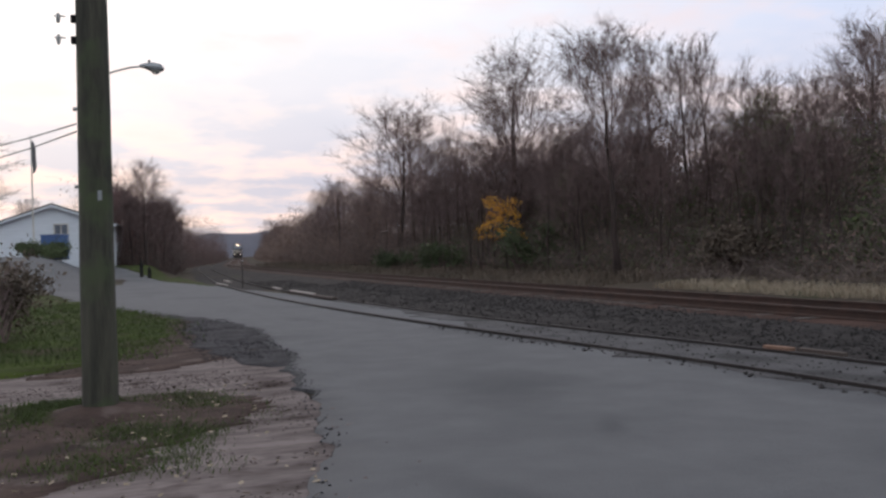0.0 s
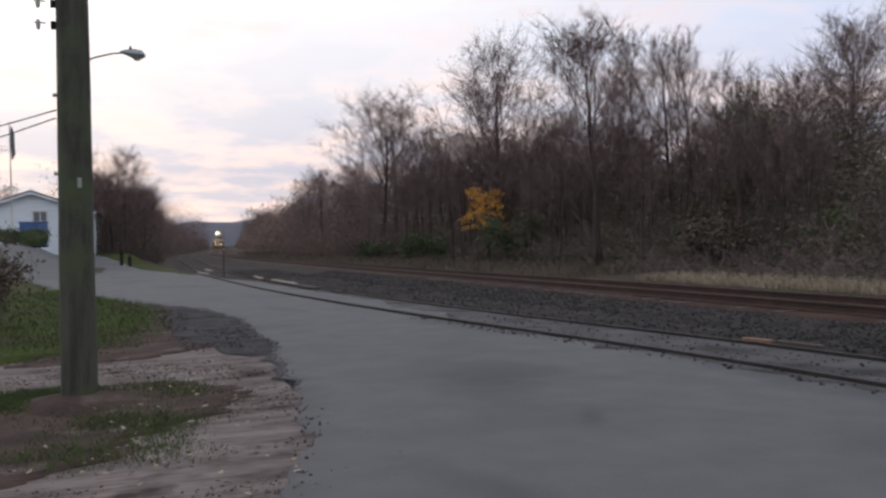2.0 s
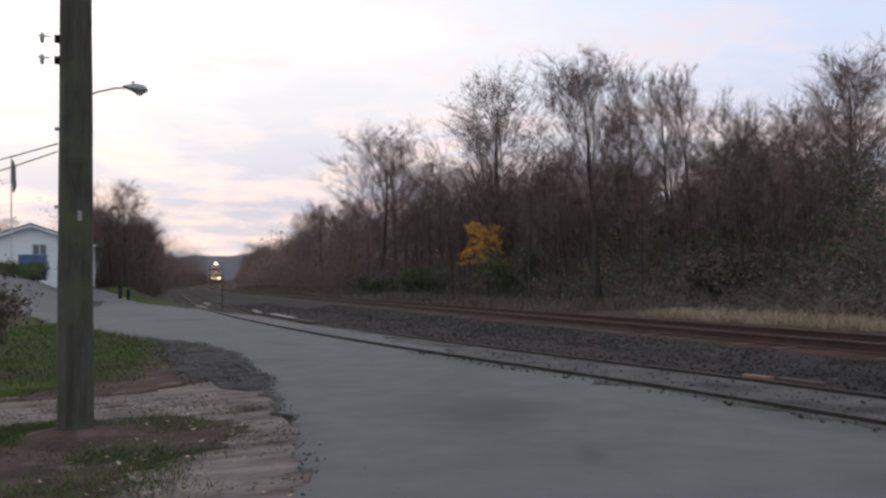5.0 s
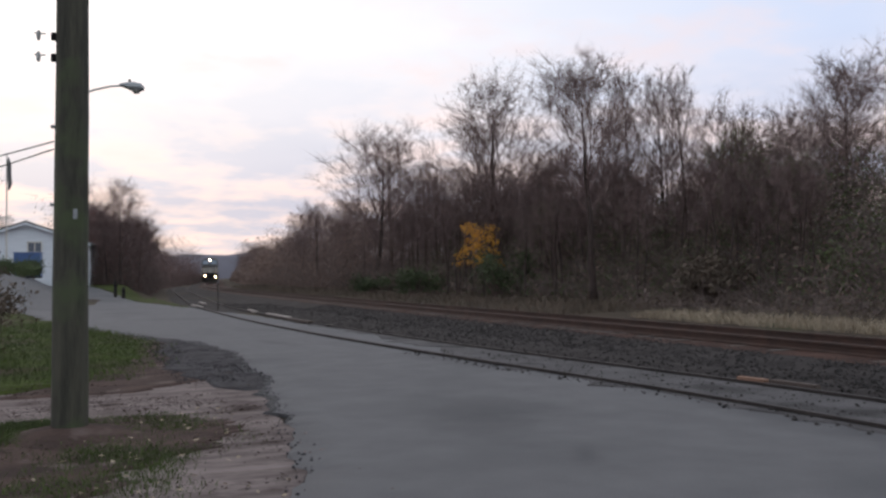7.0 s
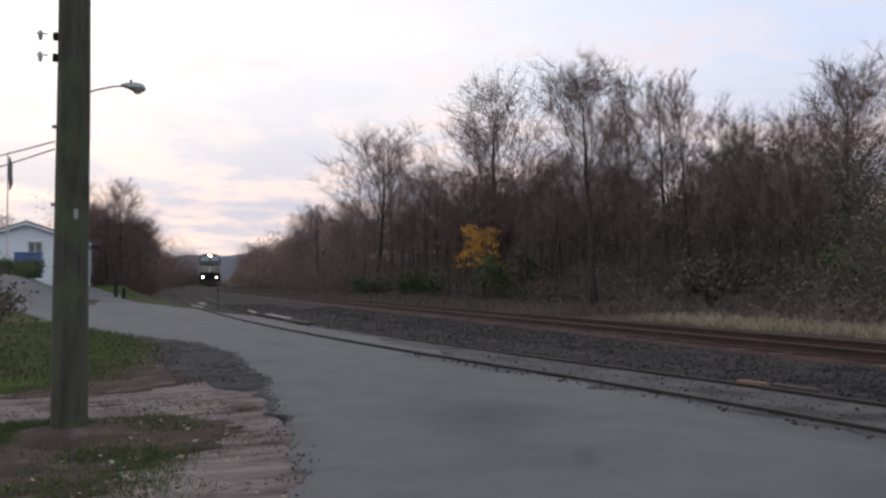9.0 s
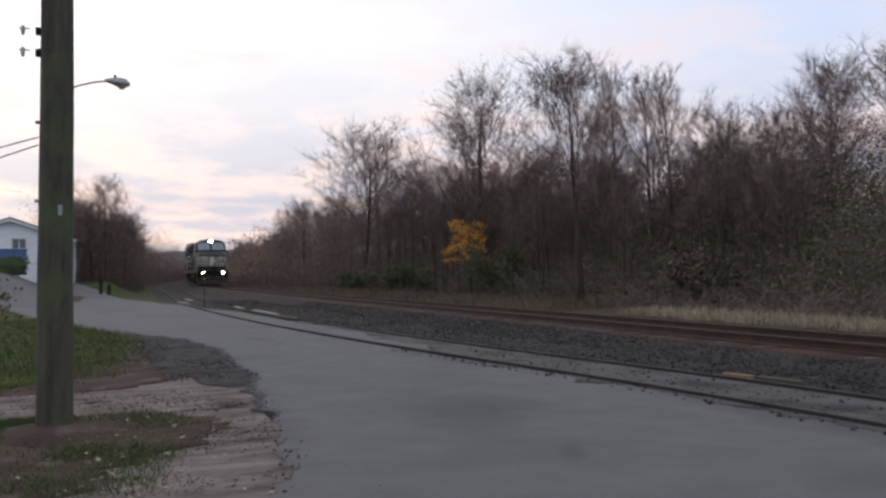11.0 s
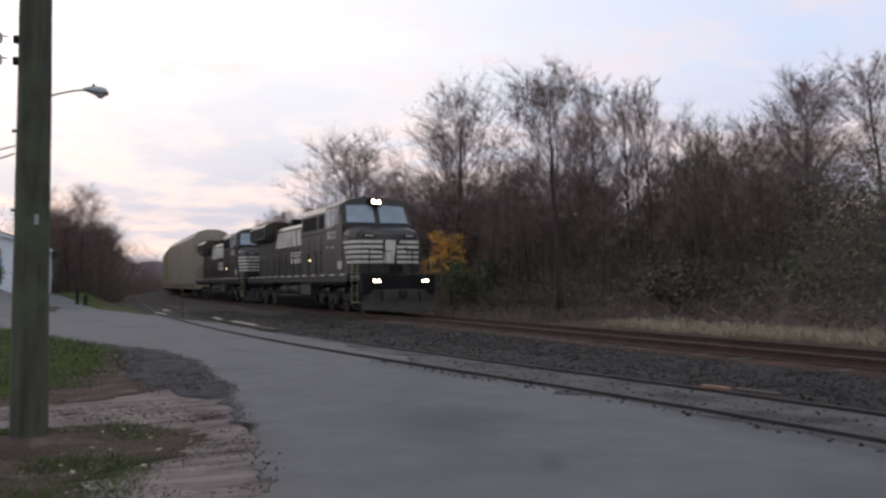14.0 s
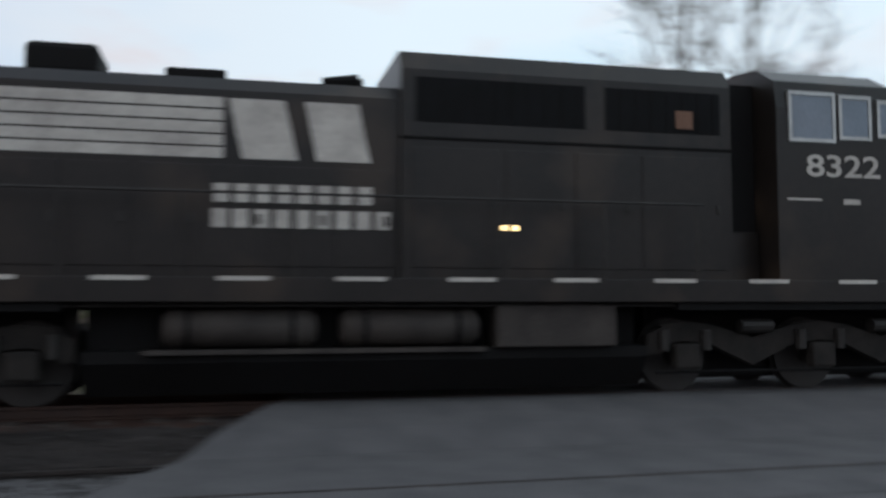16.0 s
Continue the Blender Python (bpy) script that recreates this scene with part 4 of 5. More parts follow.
        return (x, y, ground_z(x, y) + 0.0)
    tufts("lawn_grass", 26000, lawn, (0.04, 0.12), 0.008, "blade", "short green grass of the verge", 82)

    def pole_grass(rng):
        while True:
            x, y = rng.uniform(-2.8, 1.7), rng.uniform(6.6, 10.9)
            if noise.noise((x * 0.9, y * 0.9, 2.2)) + 0.30 - 0.55 * abs(y - 9.6) / 2 - 0.12 * abs(x - 0.3) - 0.9 * max(0.0, x - 0.7) > rng.normal(0.3, 0.3):
                return (x, y, 0.0)
    tufts("pole_grass", 14000, pole_grass, (0.015, 0.065), 0.004, "blade", "thin trodden grass round the pole", 83)

    def leaf_place(r):
        return r.uniform(-2.5, 1.6), r.uniform(5.5, 11), 0.0, 0.03
    c = Cloud(90)
    for _ in range(220):
        x, y, z, h = leaf_place(c.r)
        c.leaf(Vector((x, y, 0.025)), c.r.uniform(0.02, 0.045))
    for v in c.lv:
        v.z = 0.02 + (v.z - 0.025) * 0.35
    tagged(raw("fallen_leaves", c.lv, c.lf, "straw"), "pale fallen leaves on the dirt", "leaves", kind="stuff")

    c = Cloud(91)
    while len(c.lf) < 7000:
        x, y = c.r.uniform(-3.2, 2.3), c.r.uniform(5.2, 17.5)
        if x > lerp(ROAD, y) - 0.1 or noise.noise((x * 0.8, y * 1.5, 4.4)) + 0.5 * noise.noise((x * 2.2, y * 4.0, 1.4)) + 0.25 * math.exp(-((y - 9.0) / 1.6) ** 2) < c.r.gauss(0.22, 0.12):
            continue
        c.leaf(Vector((x, y, 0.02)), c.r.uniform(0.010, 0.028))
    for v in c.lv:
        v.z = 0.016 + (v.z - 0.02) * 0.4
    tagged(raw("leaf_litter", c.lv, c.lf, "litter"), "dark brown rotted leaf litter over the dirt", "leaves", kind="stuff")

    def bankgrass(rng):
        x = rng.uniform(30, 62)
        y = rng.uniform(5, 32)
        return (x, y, ground_z(x, y))
    tufts("bank_lawn", 9000, bankgrass, (0.10, 0.25), 0.03, "blade", "green lawn before the white house", 84)


# ---- train: local x across (the camera's side is negative), y backwards from the cab front, z up from the rail ----
def wheelset(parent, y, axles):
    a = part("wheelset", tubed([(-0.95, 0, 0), (0.95, 0, 0)], 0.085, 8), "truck", parent)
    a.matrix_basis = pose(0, y, 0.508)
    for s in (-0.7525, 0.7525):
        bm = bmesh.new()
        w = 0.065 * (1 if s > 0 else -1)
        tube(bm, [(s - w, 0, 0), (s - w * 0.4, 0, 0), (s - w * 0.39, 0, 0), (s + w, 0, 0)], [0.535, 0.535, 0.508, 0.505], 28)
        part("wheel", bm, "steel", a, smooth=False)
        part("hub", tubed([(s + w * 0.8, 0, 0), (s + w * 1.9, 0, 0)], 0.14, 8), "truck", a)
    axles.append((a, y))


def truck(parent, y, spacing, axles, three=True):
    """A bogie: wheelsets, curved side frames, journal boxes, springs and brake gear."""
    t = part("truck_frame", boxed(-0.85, 0.85, y - spacing * (1.05 if three else 0.6), y + spacing * (1.05 if three else 0.6), 0.62, 0.86, 0.03), "truck", parent)
    # Black filler standing in for the deep shade between the wheels.
    part("traction_motor", boxed(-0.62, 0.62, y - spacing * (1.15 if three else 0.7), y + spacing * (1.15 if three else 0.7), 0.16 if three else 0.25, 1.30 if three else 0.75, 0.03), "soot", t)
    ends = (-spacing, 0, spacing) if three else (-spacing / 2, spacing / 2)
    for dy in ends:
        wheelset(parent, y + dy, axles)
    L = ends[-1] + 0.55
    for s in (-1, 1):
        x0, x1 = s * 0.98, s * 1.16
        top = [(y - L, 0.86), (y - L + 0.25, 0.98)]
        for dy in ends:
            top += [(y + dy - 0.42, 1.0), (y + dy, 1.06), (y + dy + 0.42, 1.0)]
            if dy != ends[-1]:
                top += [(y + dy + spacing / 2, 0.80)]
        top += [(y + L - 0.25, 0.98), (y + L, 0.86)]
        low = [(u, v - (0.42 if k % 4 == 1 else 0.30)) for k, (u, v) in enumerate(top)]
        part("side_frame", prismed(top + low[::-1], "x", min(x0, x1), max(x0, x1)), "truck", t)
        for dy in ends:
            bm = boxed(min(s * 1.1, s * 1.3), max(s * 1.1, s * 1.3), y + dy - 0.19, y + dy + 0.19, 0.34, 0.72, 0.04)
            part("journal_box", bm, "truck", t)
            for o in (-0.32, 0.32):
                part("spring", tubed([(s * 1.2, y + dy + o, 0.62), (s * 1.2, y + dy + o, 0.92)], 0.075, 8), "steel", t)
        for dy in [(a + b) / 2 for a, b in zip(ends, ends[1:])]:
            part("brake_cylinder", tubed([(s * 1.22, y + dy - 0.25, 0.98), (s * 1.22, y + dy + 0.25, 0.98)], 0.11, 10), "steel", t)
        part("brake_rod", tubed([(s * 1.22, y - L + 0.1, 0.30), (s * 1.22, y + L - 0.1, 0.30)], 0.022, 6), "soot", t)
    return t


def digits(text, size, parent, m, material, name="road_number"):
    cu = bpy.data.curves.new(name, "FONT")
    cu.body, cu.size, cu.extrude, cu.align_x = text, size, 0.004, "CENTER"
    cu.offset = 0.006
    tmp = bpy.data.objects.new("tmp", cu)
    scene.collection.objects.link(tmp)
    me = bpy.data.meshes.new_from_object(tmp.evaluated_get(bpy.context.evaluated_depsgraph_get()))
    bpy.data.objects.remove(tmp)
    o = link(name, me, material, parent)
    o.matrix_basis = m
    return o


def pipe(a, b, r0, r1, n=14):
    """A short open tube with a wall."""
    bm = bmesh.new()
    rings = []
    for p, r in ((b, r0), (a, r0), (a, r1), (b, r1)):
        rings.append([bm.verts.new((p[0] + r * math.cos(k * math.tau / n), p[1], p[2] + r * math.sin(k * math.tau / n))) for k in range(n)])
    for u, v in zip(rings, rings[1:]):
        for k in range(n):
            bm.faces.new((u[k], u[(k + 1) % n], v[(k + 1) % n], v[k]))
    bmesh.ops.recalc_face_normals(bm, faces=bm.faces[:])
    return bm


def stretch_z(z):
    """True heights of the body above the rail: a lower sill and a taller hood than first drawn."""
    return 1.52 + (z - 1.62) * 1.07 if z > 1.62 else z - 0.1 * min(max((z - 0.3) / 1.32, 0), 1)


def locomotive(lit, label):
    t = empty("locomotive")
    tagged(t, label, "locomotive")
    axles = []
    # frame, walkways
    deck = part("underframe", boxed(-1.5, 1.5, -2.55, 17.9, 1.36, 1.60, 0.03), "black", t)
    for s in (-1, 1):
        part("side_sill", boxed(min(s * 1.52, s * 1.56), max(s * 1.52, s * 1.56), -1.2, 17.7, 1.34, 1.66, 0.01), "black", deck)
        for i in range(13):
            y = -0.9 + i * 1.42
            part("sill_reflector", boxed(min(s * 1.561, s * 1.568), max(s * 1.561, s * 1.568), y, y + 0.62, 1.62, 1.67), "white", deck, "pale reflective strip")
        for y0, y1 in ((-1.0, 3.6), (11.4, 17.0)):
            part("walkway_edge", boxed(min(s * 1.30, s * 1.5), max(s * 1.30, s * 1.5), y0, y1, 1.22, 1.35, 0.01), "soot", deck)
    truck(t, 1.2, 2.15, axles)
    truck(t, 14.0, 2.15, axles)
    # cab and nose
    cab_prof = [(-1.52, 1.66), (1.52, 1.66), (1.52, 3.95), (1.46, 4.32), (1.05, 4.55), (0.5, 4.62), (-0.5, 4.62), (-1.05, 4.55), (-1.46, 4.32), (-1.52, 3.95)]
    bm = bmesh.new()
    rings = []
    for y, top in ((2.05, 0.0), (0.12, 0.0), (-0.42, 1.0)):
        ring = []
        for u, v in cab_prof:
            vv = v if v < 2 else v if top == 0 else min(v, 3.52 + 0.02 * (v - 3.9))
            ring.append(bm.verts.new((u, y, vv)))
        rings.append(ring)
    for a, b in zip(rings, rings[1:]):
        for k in range(len(a)):
            j = (k + 1) % len(a)
            bm.faces.new((a[k], a[j], b[j], b[k]))
    bm.faces.new(rings[0])
    bm.faces.new(rings[-1][::-1])
    bmesh.ops.recalc_face_normals(bm, faces=bm.faces[:])
    cab = part("cab", bm, "black", t)
    part("cab_roof_walk", boxed(-0.35, 0.35, 0.4, 1.9, 4.62, 4.66, 0.01), "soot", cab)
    # windscreens lie on the sloping front
    for x0, x1 in ((-1.32, -0.12), (0.12, 1.32)):
        bm = bmesh.new()
        q = []
        for off in (0.015, 0.045):
            q.append([bm.verts.new((x, y - off, z + off * 0.5)) for x, y, z in ((x0, -0.385, 3.60), (x1, -0.385, 3.60), (x1 * (0.94 if abs(x1) > 1 else 1), -0.01, 4.26 + (0.06 if abs(x1) < 1 else 0)), (x0 * (0.94 if abs(x0) > 1 else 1), -0.01, 4.26 + (0.06 if abs(x0) < 1 else 0)))])
        bm.faces.new(q[1])
        for k in range(4):
            bm.faces.new((q[0][k], q[0][(k + 1) % 4], q[1][(k + 1) % 4], q[1][k]))
        bmesh.ops.recalc_face_normals(bm, faces=bm.faces[:])
        part("windscreen", bm, "glass", cab, "sloping glass windscreen")
    for s in (-1, 1):
        for y0, y1, z0, z1 in ((1.10, 1.86, 3.50, 4.18), (0.50, 1.04, 3.55, 4.16), (0.14, 0.40, 3.60, 4.12)):
            a, b = sorted((s * 1.48, s * 1.545))
            f = bmesh.new()
            for r in ((y0, y1, z0, z0 + 0.05), (y0, y1, z1 - 0.05, z1), (y0, y0 + 0.05, z0 + 0.05, z1 - 0.05), (y1 - 0.05, y1, z0 + 0.05, z1 - 0.05)):
                box(f, a, b, *r)
            w = part("side_window", f, "cabmetal", cab, "silver-framed side window")
            a, b = sorted((s * 1.515, s * 1.53))
            part("pane", boxed(a, b, y0 + 0.05, y1 - 0.05, z0 + 0.05, z1 - 0.05), "glass", w)
        digits("8322", 0.44, cab, Matrix.Translation((s * 1.53, 0.98, 3.0)) @ Euler((radians(90), 0, radians(90 * s)), "XYZ").to_matrix().to_4x4() @ Matrix.Diagonal((1.4, 1, 1, 1)), "white")
        part("stencil", boxed(*sorted((s * 1.521, s * 1.53)), 1.35, 1.9, 2.72, 2.75), "white", cab)
        part("stencil", boxed(*sorted((s * 1.521, s * 1.53)), 0.72, 0.99, 2.68, 2.75), "white", cab)
    bm = bmesh.new()
    rings = []
    for y, half, top in ((-0.42, 1.50, 3.51), (-1.0, 1.46, 3.42), (-1.52, 1.34, 3.30), (-1.75, 1.22, 3.12), (-1.79, 1.19, 2.9)):
        ring = [(-half, 1.66), (half, 1.66), (half, top - 0.32), (half - 0.10, top - 0.10), (half - 0.34, top), (-half + 0.34, top), (-half + 0.10, top - 0.10), (-half, top - 0.32)]
        rings.append([bm.verts.new((u, y, v)) for u, v in ring])
    for a, b in zip(rings, rings[1:]):
        for k in range(8):
            bm.faces.new((a[k], a[(k + 1) % 8], b[(k + 1) % 8], b[k]))
    bm.faces.new(rings[-1][::-1])
    bmesh.ops.recalc_face_normals(bm, faces=bm.faces[:])
    nose = part("nose", bm, "black", t)
    # white bands round the nose, swept back along its sides
    for i in range(5):
        z0 = 2.05 + i * 0.185
        for x0, x1 in ((-1.18, -0.30), (0.30 + (0.12 if i == 4 else 0), 1.18)):
            part("nose_band", boxed(x0, x1, -1.812, -1.793, z0, z0 + 0.10), "white", nose, "white stripe")
        for s in (-1, 1):
            bm = bmesh.new()
            back = -0.50 - 0.40 * (4 - i) / 4
            pts = [(-1.79, 1.198), (-1.75, 1.228), (-1.52, 1.348), (-1.0, 1.468), (back, 1.468 + 0.04 * (back + 1.0) / 0.58)]
            vs = [[bm.verts.new((s * h, y, z)) for y, h in pts] for z in (z0, z0 + 0.10)]
            for k in range(len(pts) - 1):
                bm.faces.new((vs[0][k], vs[0][k + 1], vs[1][k + 1], vs[1][k]))
            bmesh.ops.recalc_face_normals(bm, faces=bm.faces[:])
            bmesh.ops.solidify(bm, geom=bm.faces[:], thickness=0.006)
            part("nose_band", bm, "white", nose, "white stripe")
    part("nose_emblem", prismed([(-0.26, 2.05), (0.16, 2.05), (0.26, 2.90), (-0.16, 2.90)], "y", -1.814, -1.794), "white", nose, "plain white slanted block")
    for s in (-1, 1):
        a, b = sorted((s * 0.62, s * 1.08))
        nb = part("number_board", boxed(a, b, -1.825, -1.73, 2.99, 3.12, 0.01), "soot", nose)
        for k in range(4):
            part("number_bar", boxed(a + 0.06 + k * 0.09, a + 0.12 + k * 0.09, -1.832, -1.824, 3.03, 3.09), "white", nb)
    part("nose_door", boxed(-0.02, 0.55, -1.81, -1.795, 1.68, 2.0, 0.01), "soot", nose)
    wb = part("side_marker", boxed(-1.532, -1.512, -0.40, 0.12, 1.86, 2.16), "white", nose, "white panel on the nose side")
    # lamps
    lamp = "headlamp" if lit else "deadlamp"
    hl = part("headlight_housing", boxed(-0.30, 0.30, -0.16, 0.14, 4.30, 4.56, 0.03), "soot", cab)
    # Added cowls hide the lamps from the side, in place of directional beams.
    for x in (-0.11, 0.11):
        part("light_cowl", pipe((x, -0.32, 4.43), (x, -0.15, 4.43), 0.09, 0.105), "soot", hl)
        part("headlight", tubed([(x, -0.175, 4.43), (x, -0.155, 4.43)], 0.085, 14), lamp, hl, "lit headlight" if lit else "unlit headlight")
    pilot = part("front_plate", boxed(-1.5, 1.5, -2.85, -2.45, 0.85, 1.62, 0.04), "soot", t)
    for x in (-0.98, 0.98):
        dl = part("ditch_light_housing", boxed(x - 0.19, x + 0.19, -2.96, -2.84, 1.26, 1.48, 0.03), "soot", pilot)
        for o in (-0.085, 0.085):
            part("light_cowl", pipe((x + o, -3.10, 1.37), (x + o, -2.95, 1.37), 0.06, 0.075), "soot", dl)
            part("ditch_light", tubed([(x + o, -2.975, 1.37), (x + o, -2.95, 1.37)], 0.055, 12), lamp, dl, "lit ditch light" if lit else "unlit ditch light")
    part("coupler", boxed(-0.16, 0.16, -3.35, -2.8, 0.72, 1.0, 0.05), "truck", pilot)
    for x in (-0.55, 0.5, 0.75, -0.8):
        part("air_hose", tubed([(x, -2.86, 1.0), (x, -3.02, 0.85), (x + 0.04, -3.06, 0.55)], 0.028, 6), "soot", pilot)
    # snow plough, bowed forward at its middle
    bm = bmesh.new()
    g = []
    for i in range(13):
        u = -1.5 + 3.0 * i / 12
        bow = -3.25 + 0.45 * abs(u / 1.5) ** 1.5
        g.append([bm.verts.new((u, bow + 0.12, 1.02)), bm.verts.new((u, bow + 0.06, 0.55)), bm.verts.new((u, bow - 0.12, 0.12 + 0.05 * abs(u)))])
    for a, b in zip(g, g[1:]):
        bm.faces.new((a[0], b[0], b[1], a[1]))
        bm.faces.new((a[1], b[1], b[2], a[2]))
    bmesh.ops.solidify(bm, geom=bm.faces[:], thickness=0.03)
    part("snow_plough", bm, "tank", t, "worn grey snow plough", smooth=True)
    # corner steps and grab rails
    for s in (-1, 1):
        st = part("step_well", boxed(*sorted((s * 1.02, s * 1.1)), -2.5, -1.75, 0.45, 1.5, 0.01), "soot", t)
        # Added black block that keeps the space behind the steps dark.
        part("pilot_side", boxed(*sorted((s * 0.02, s * 1.02)), -2.75, -1.25, 0.32, 1.45, 0.02), "soot", t)
        for z in (0.46, 0.80, 1.14):
            part("step", boxed(*sorted((s * 1.05, s * 1.53)), -2.45, -1.72, z, z + 0.04), "railing" if z < 0.5 else "steel", st)
        for y in (-2.42, -1.72):
            part("grab_rail", tubed([(s * 1.54, y, 0.50), (s * 1.54, y, 2.0), (s * 1.44, y + 0.1, 2.3)], 0.015, 6), "railing", st)
        for x in (0.55, 1.2):
            part("end_rail", tubed([(s * x, -2.8, 1.55), (s * x, -2.8, 2.5), (s * (x - 0.1), -2.3, 2.62)], 0.02, 6), "soot", t)
        part("end_rail", tubed([(s * 0.3, -2.8, 2.45), (s * 1.25, -2.8, 2.5)], 0.02, 6), "soot", t)
    # equipment cabinet behind the cab
    prof = [(-1.08, 1.6), (1.08, 1.6), (1.08, 4.28), (0.92, 4.53), (-0.92, 4.53), (-1.08, 4.28)]
    cabinet = part("equipment_cabinet", prismed(prof, "y", 2.5, 7.35), "black", t)
    # Shallow filler, painted blacker than its neighbours for the shade in the recess.
    part("cab_recess", boxed(-0.95, 0.95, 2.05, 2.5, 1.62, 4.36), "soot", t)
    part("recess_panel", boxed(-1.06, 1.06, 2.06, 2.49, 1.62, 2.32, 0.01), "black", t)
    for s in (-1, 1):
        for y0, y1, z0, z1 in ((4.75, 7.15, 3.62, 4.18), (2.68, 4.45, 3.62, 4.18)):
            a, b = sorted((s * 1.082, s * 1.092))
            gr = part("grille", boxed(a, b, y0, y1, z0, z1), "grille", cabinet, "dark intake grille")
            k = y0 + 0.1
            while k < y1 - 0.05:
                part("slat", boxed(*sorted((s * 1.092, s * 1.102)), k, k + 0.02, z0 + 0.02, z1 - 0.02), "soot", gr)
                k += 0.24
        part("marker_sign", boxed(*sorted((s * 1.104, s * 1.11)), 3.12, 3.38, 3.68, 3.92), "newtie", cabinet, "small orange and white sign")
        for y0, y1, z0, z1 in ((2.62, 3.9, 1.8, 3.3), (4.0, 4.9, 1.8, 3.3), (5.0, 5.9, 1.8, 3.3), (6.0, 7.2, 1.8, 3.3)):
            bm = boxed(*sorted((s * 1.08, s * 1.095)), y0, y1, z0, z1, 0.006)
            d = part("access_door", bm, "black", cabinet)
            part("latch", boxed(*sorted((s * 1.095, s * 1.115)), y0 + 0.08, y0 + 0.14, (z0 + z1) / 2, (z0 + z1) / 2 + 0.12), "steel", d)
        part("drip_rail", boxed(*sorted((s * 1.08, s * 1.11)), 2.5, 7.35, 3.40, 3.43), "soot", cabinet)
        for y in (5.75, 5.90):
            part("step_lamp", boxed(*sorted((s * 1.095, s * 1.11)), y, y + 0.07, 2.28, 2.34), "amber", cabinet, "small amber lamp")
    # long hood
    hp = [(-1.0, 1.6), (1.0, 1.6), (1.0, 3.90), (0.85, 4.07), (0.4, 4.14), (-0.4, 4.14), (-0.85, 4.07), (-1.0, 3.90)]
    hood = part("long_hood", prismed(hp, "y", 7.35, 17.2), "black", t)
    for s in (-1, 1):
        y = 7.45
        while y < 13.2:
            d = part("hood_door", boxed(*sorted((s * 1.0, s * 1.018)), y, y + 0.74, 1.8, 3.0, 0.006), "black", hood)
            part("latch", boxed(*sorted((s * 1.018, s * 1.04)), y + 0.06, y + 0.12, 2.3, 2.42), "steel", d)
            y += 0.82
        for i in range(5):
            z0 = 3.08 + i * 0.15
            part("hood_stripe", boxed(*sorted((s * 1.001, s * 1.012)), 9.62, 13.0 - 0.12 * i, z0, z0 + 0.126), "white", hood, "white stripe")
        for y0, lean in ((7.74, 0.16), (8.68, 0.18)):
            e = [(y0, 3.08), (y0 + 0.70, 3.08), (y0 + 0.70 + lean, 3.80), (y0 + lean, 3.80)]
            part("hood_emblem", prismed(e, "x", *sorted((s * 1.001, s * 1.014))), "white", hood, "plain white slanted block")
        for z0, y1 in ((2.56, 9.80), (2.26, 9.80)):
            y = 7.72 if z0 > 2.5 else 7.48
            while y < y1 - 0.1:
                part("name_bar", boxed(*sorted((s * 1.019, s * 1.026)), y, y + 0.19, z0, z0 + 0.22), "white", hood, "plain white bar")
                y += 0.26
        # radiator wings
        wing = [(s * 1.0, 3.42), (s * 1.5, 3.62), (s * 1.5, 4.22), (s * 1.2, 4.42), (0, 4.46), (0, 3.42)]
        wg = part("radiator_wing", prismed(wing, "y", 13.6, 17.4), "black", hood)
        part("radiator_screen", boxed(*sorted((s * 1.501, s * 1.512)), 13.75, 17.25, 3.68, 4.16), "grille", wg, "dark radiator screen")
        part("wing_cap", boxed(*sorted((s * 0.2, s * 1.2)), 13.7, 17.3, 4.44, 4.48), "tank", wg)
        # handrail along the walkway
        for i in range(11):
            y = 3.3 + i * 1.36
            part("handrail_post", tubed([(s * 1.50, y, 1.6), (s * 1.50, y, 2.62)], 0.017, 6), "steel", t)
        part("handrail", tubed([(s * 1.50, 3.2, 2.62), (s * 1.50, 17.3, 2.62)], 0.018, 6), "steel", t)
    part("exhaust", boxed(-0.3, 0.3, 9.6, 10.4, 4.1, 4.32, 0.04), "soot", hood)
    ex = part("roof_vent", boxed(-0.5, 0.5, 11.2, 12.1, 4.1, 4.50, 0.08), "soot", hood)
    hn = part("horn", tubed([(-0.2, 8.3, 4.26), (-0.2, 7.8, 4.28)], [0.05, 0.10], 10), "soot", hood)
    part("horn_bell", tubed([(0.05, 8.35, 4.24), (0.05, 7.7, 4.30)], [0.04, 0.09], 10), "soot", hn)
    part("horn_bracket", boxed(-0.25, 0.15, 8.1, 8.2, 4.08, 4.24), "soot", hn)
    part("bell", tubed([(0.5, 7.6, 4.08), (0.5, 7.6, 4.3)], [0.12, 0.05], 10), "soot", hood)
    # tank, reservoirs, boxes below the frame
    # Drawn lower than a real tank, to keep the shaded gap below dark.
    ft = [(-1.35, 0.55), (-1.05, 0.12), (1.05, 0.12), (1.35, 0.62), (1.35, 0.70), (0.95, 0.72), (0.95, 1.36), (-0.95, 1.36), (-0.95, 0.72), (-1.35, 0.70)]
    part("fuel_tank", prismed(ft, "y", 4.0, 11.2), "soot", t)
    for s in (-1, 1):
        part("battery_box", boxed(*sorted((s * 0.7, s * 1.46)), 4.49, 6.15, 0.71, 1.30, 0.02), "tank", t, "dusty grey equipment box")
        for y0, y1 in ((6.35, 8.15), (8.45, 10.3)):
            r = bmesh.new()
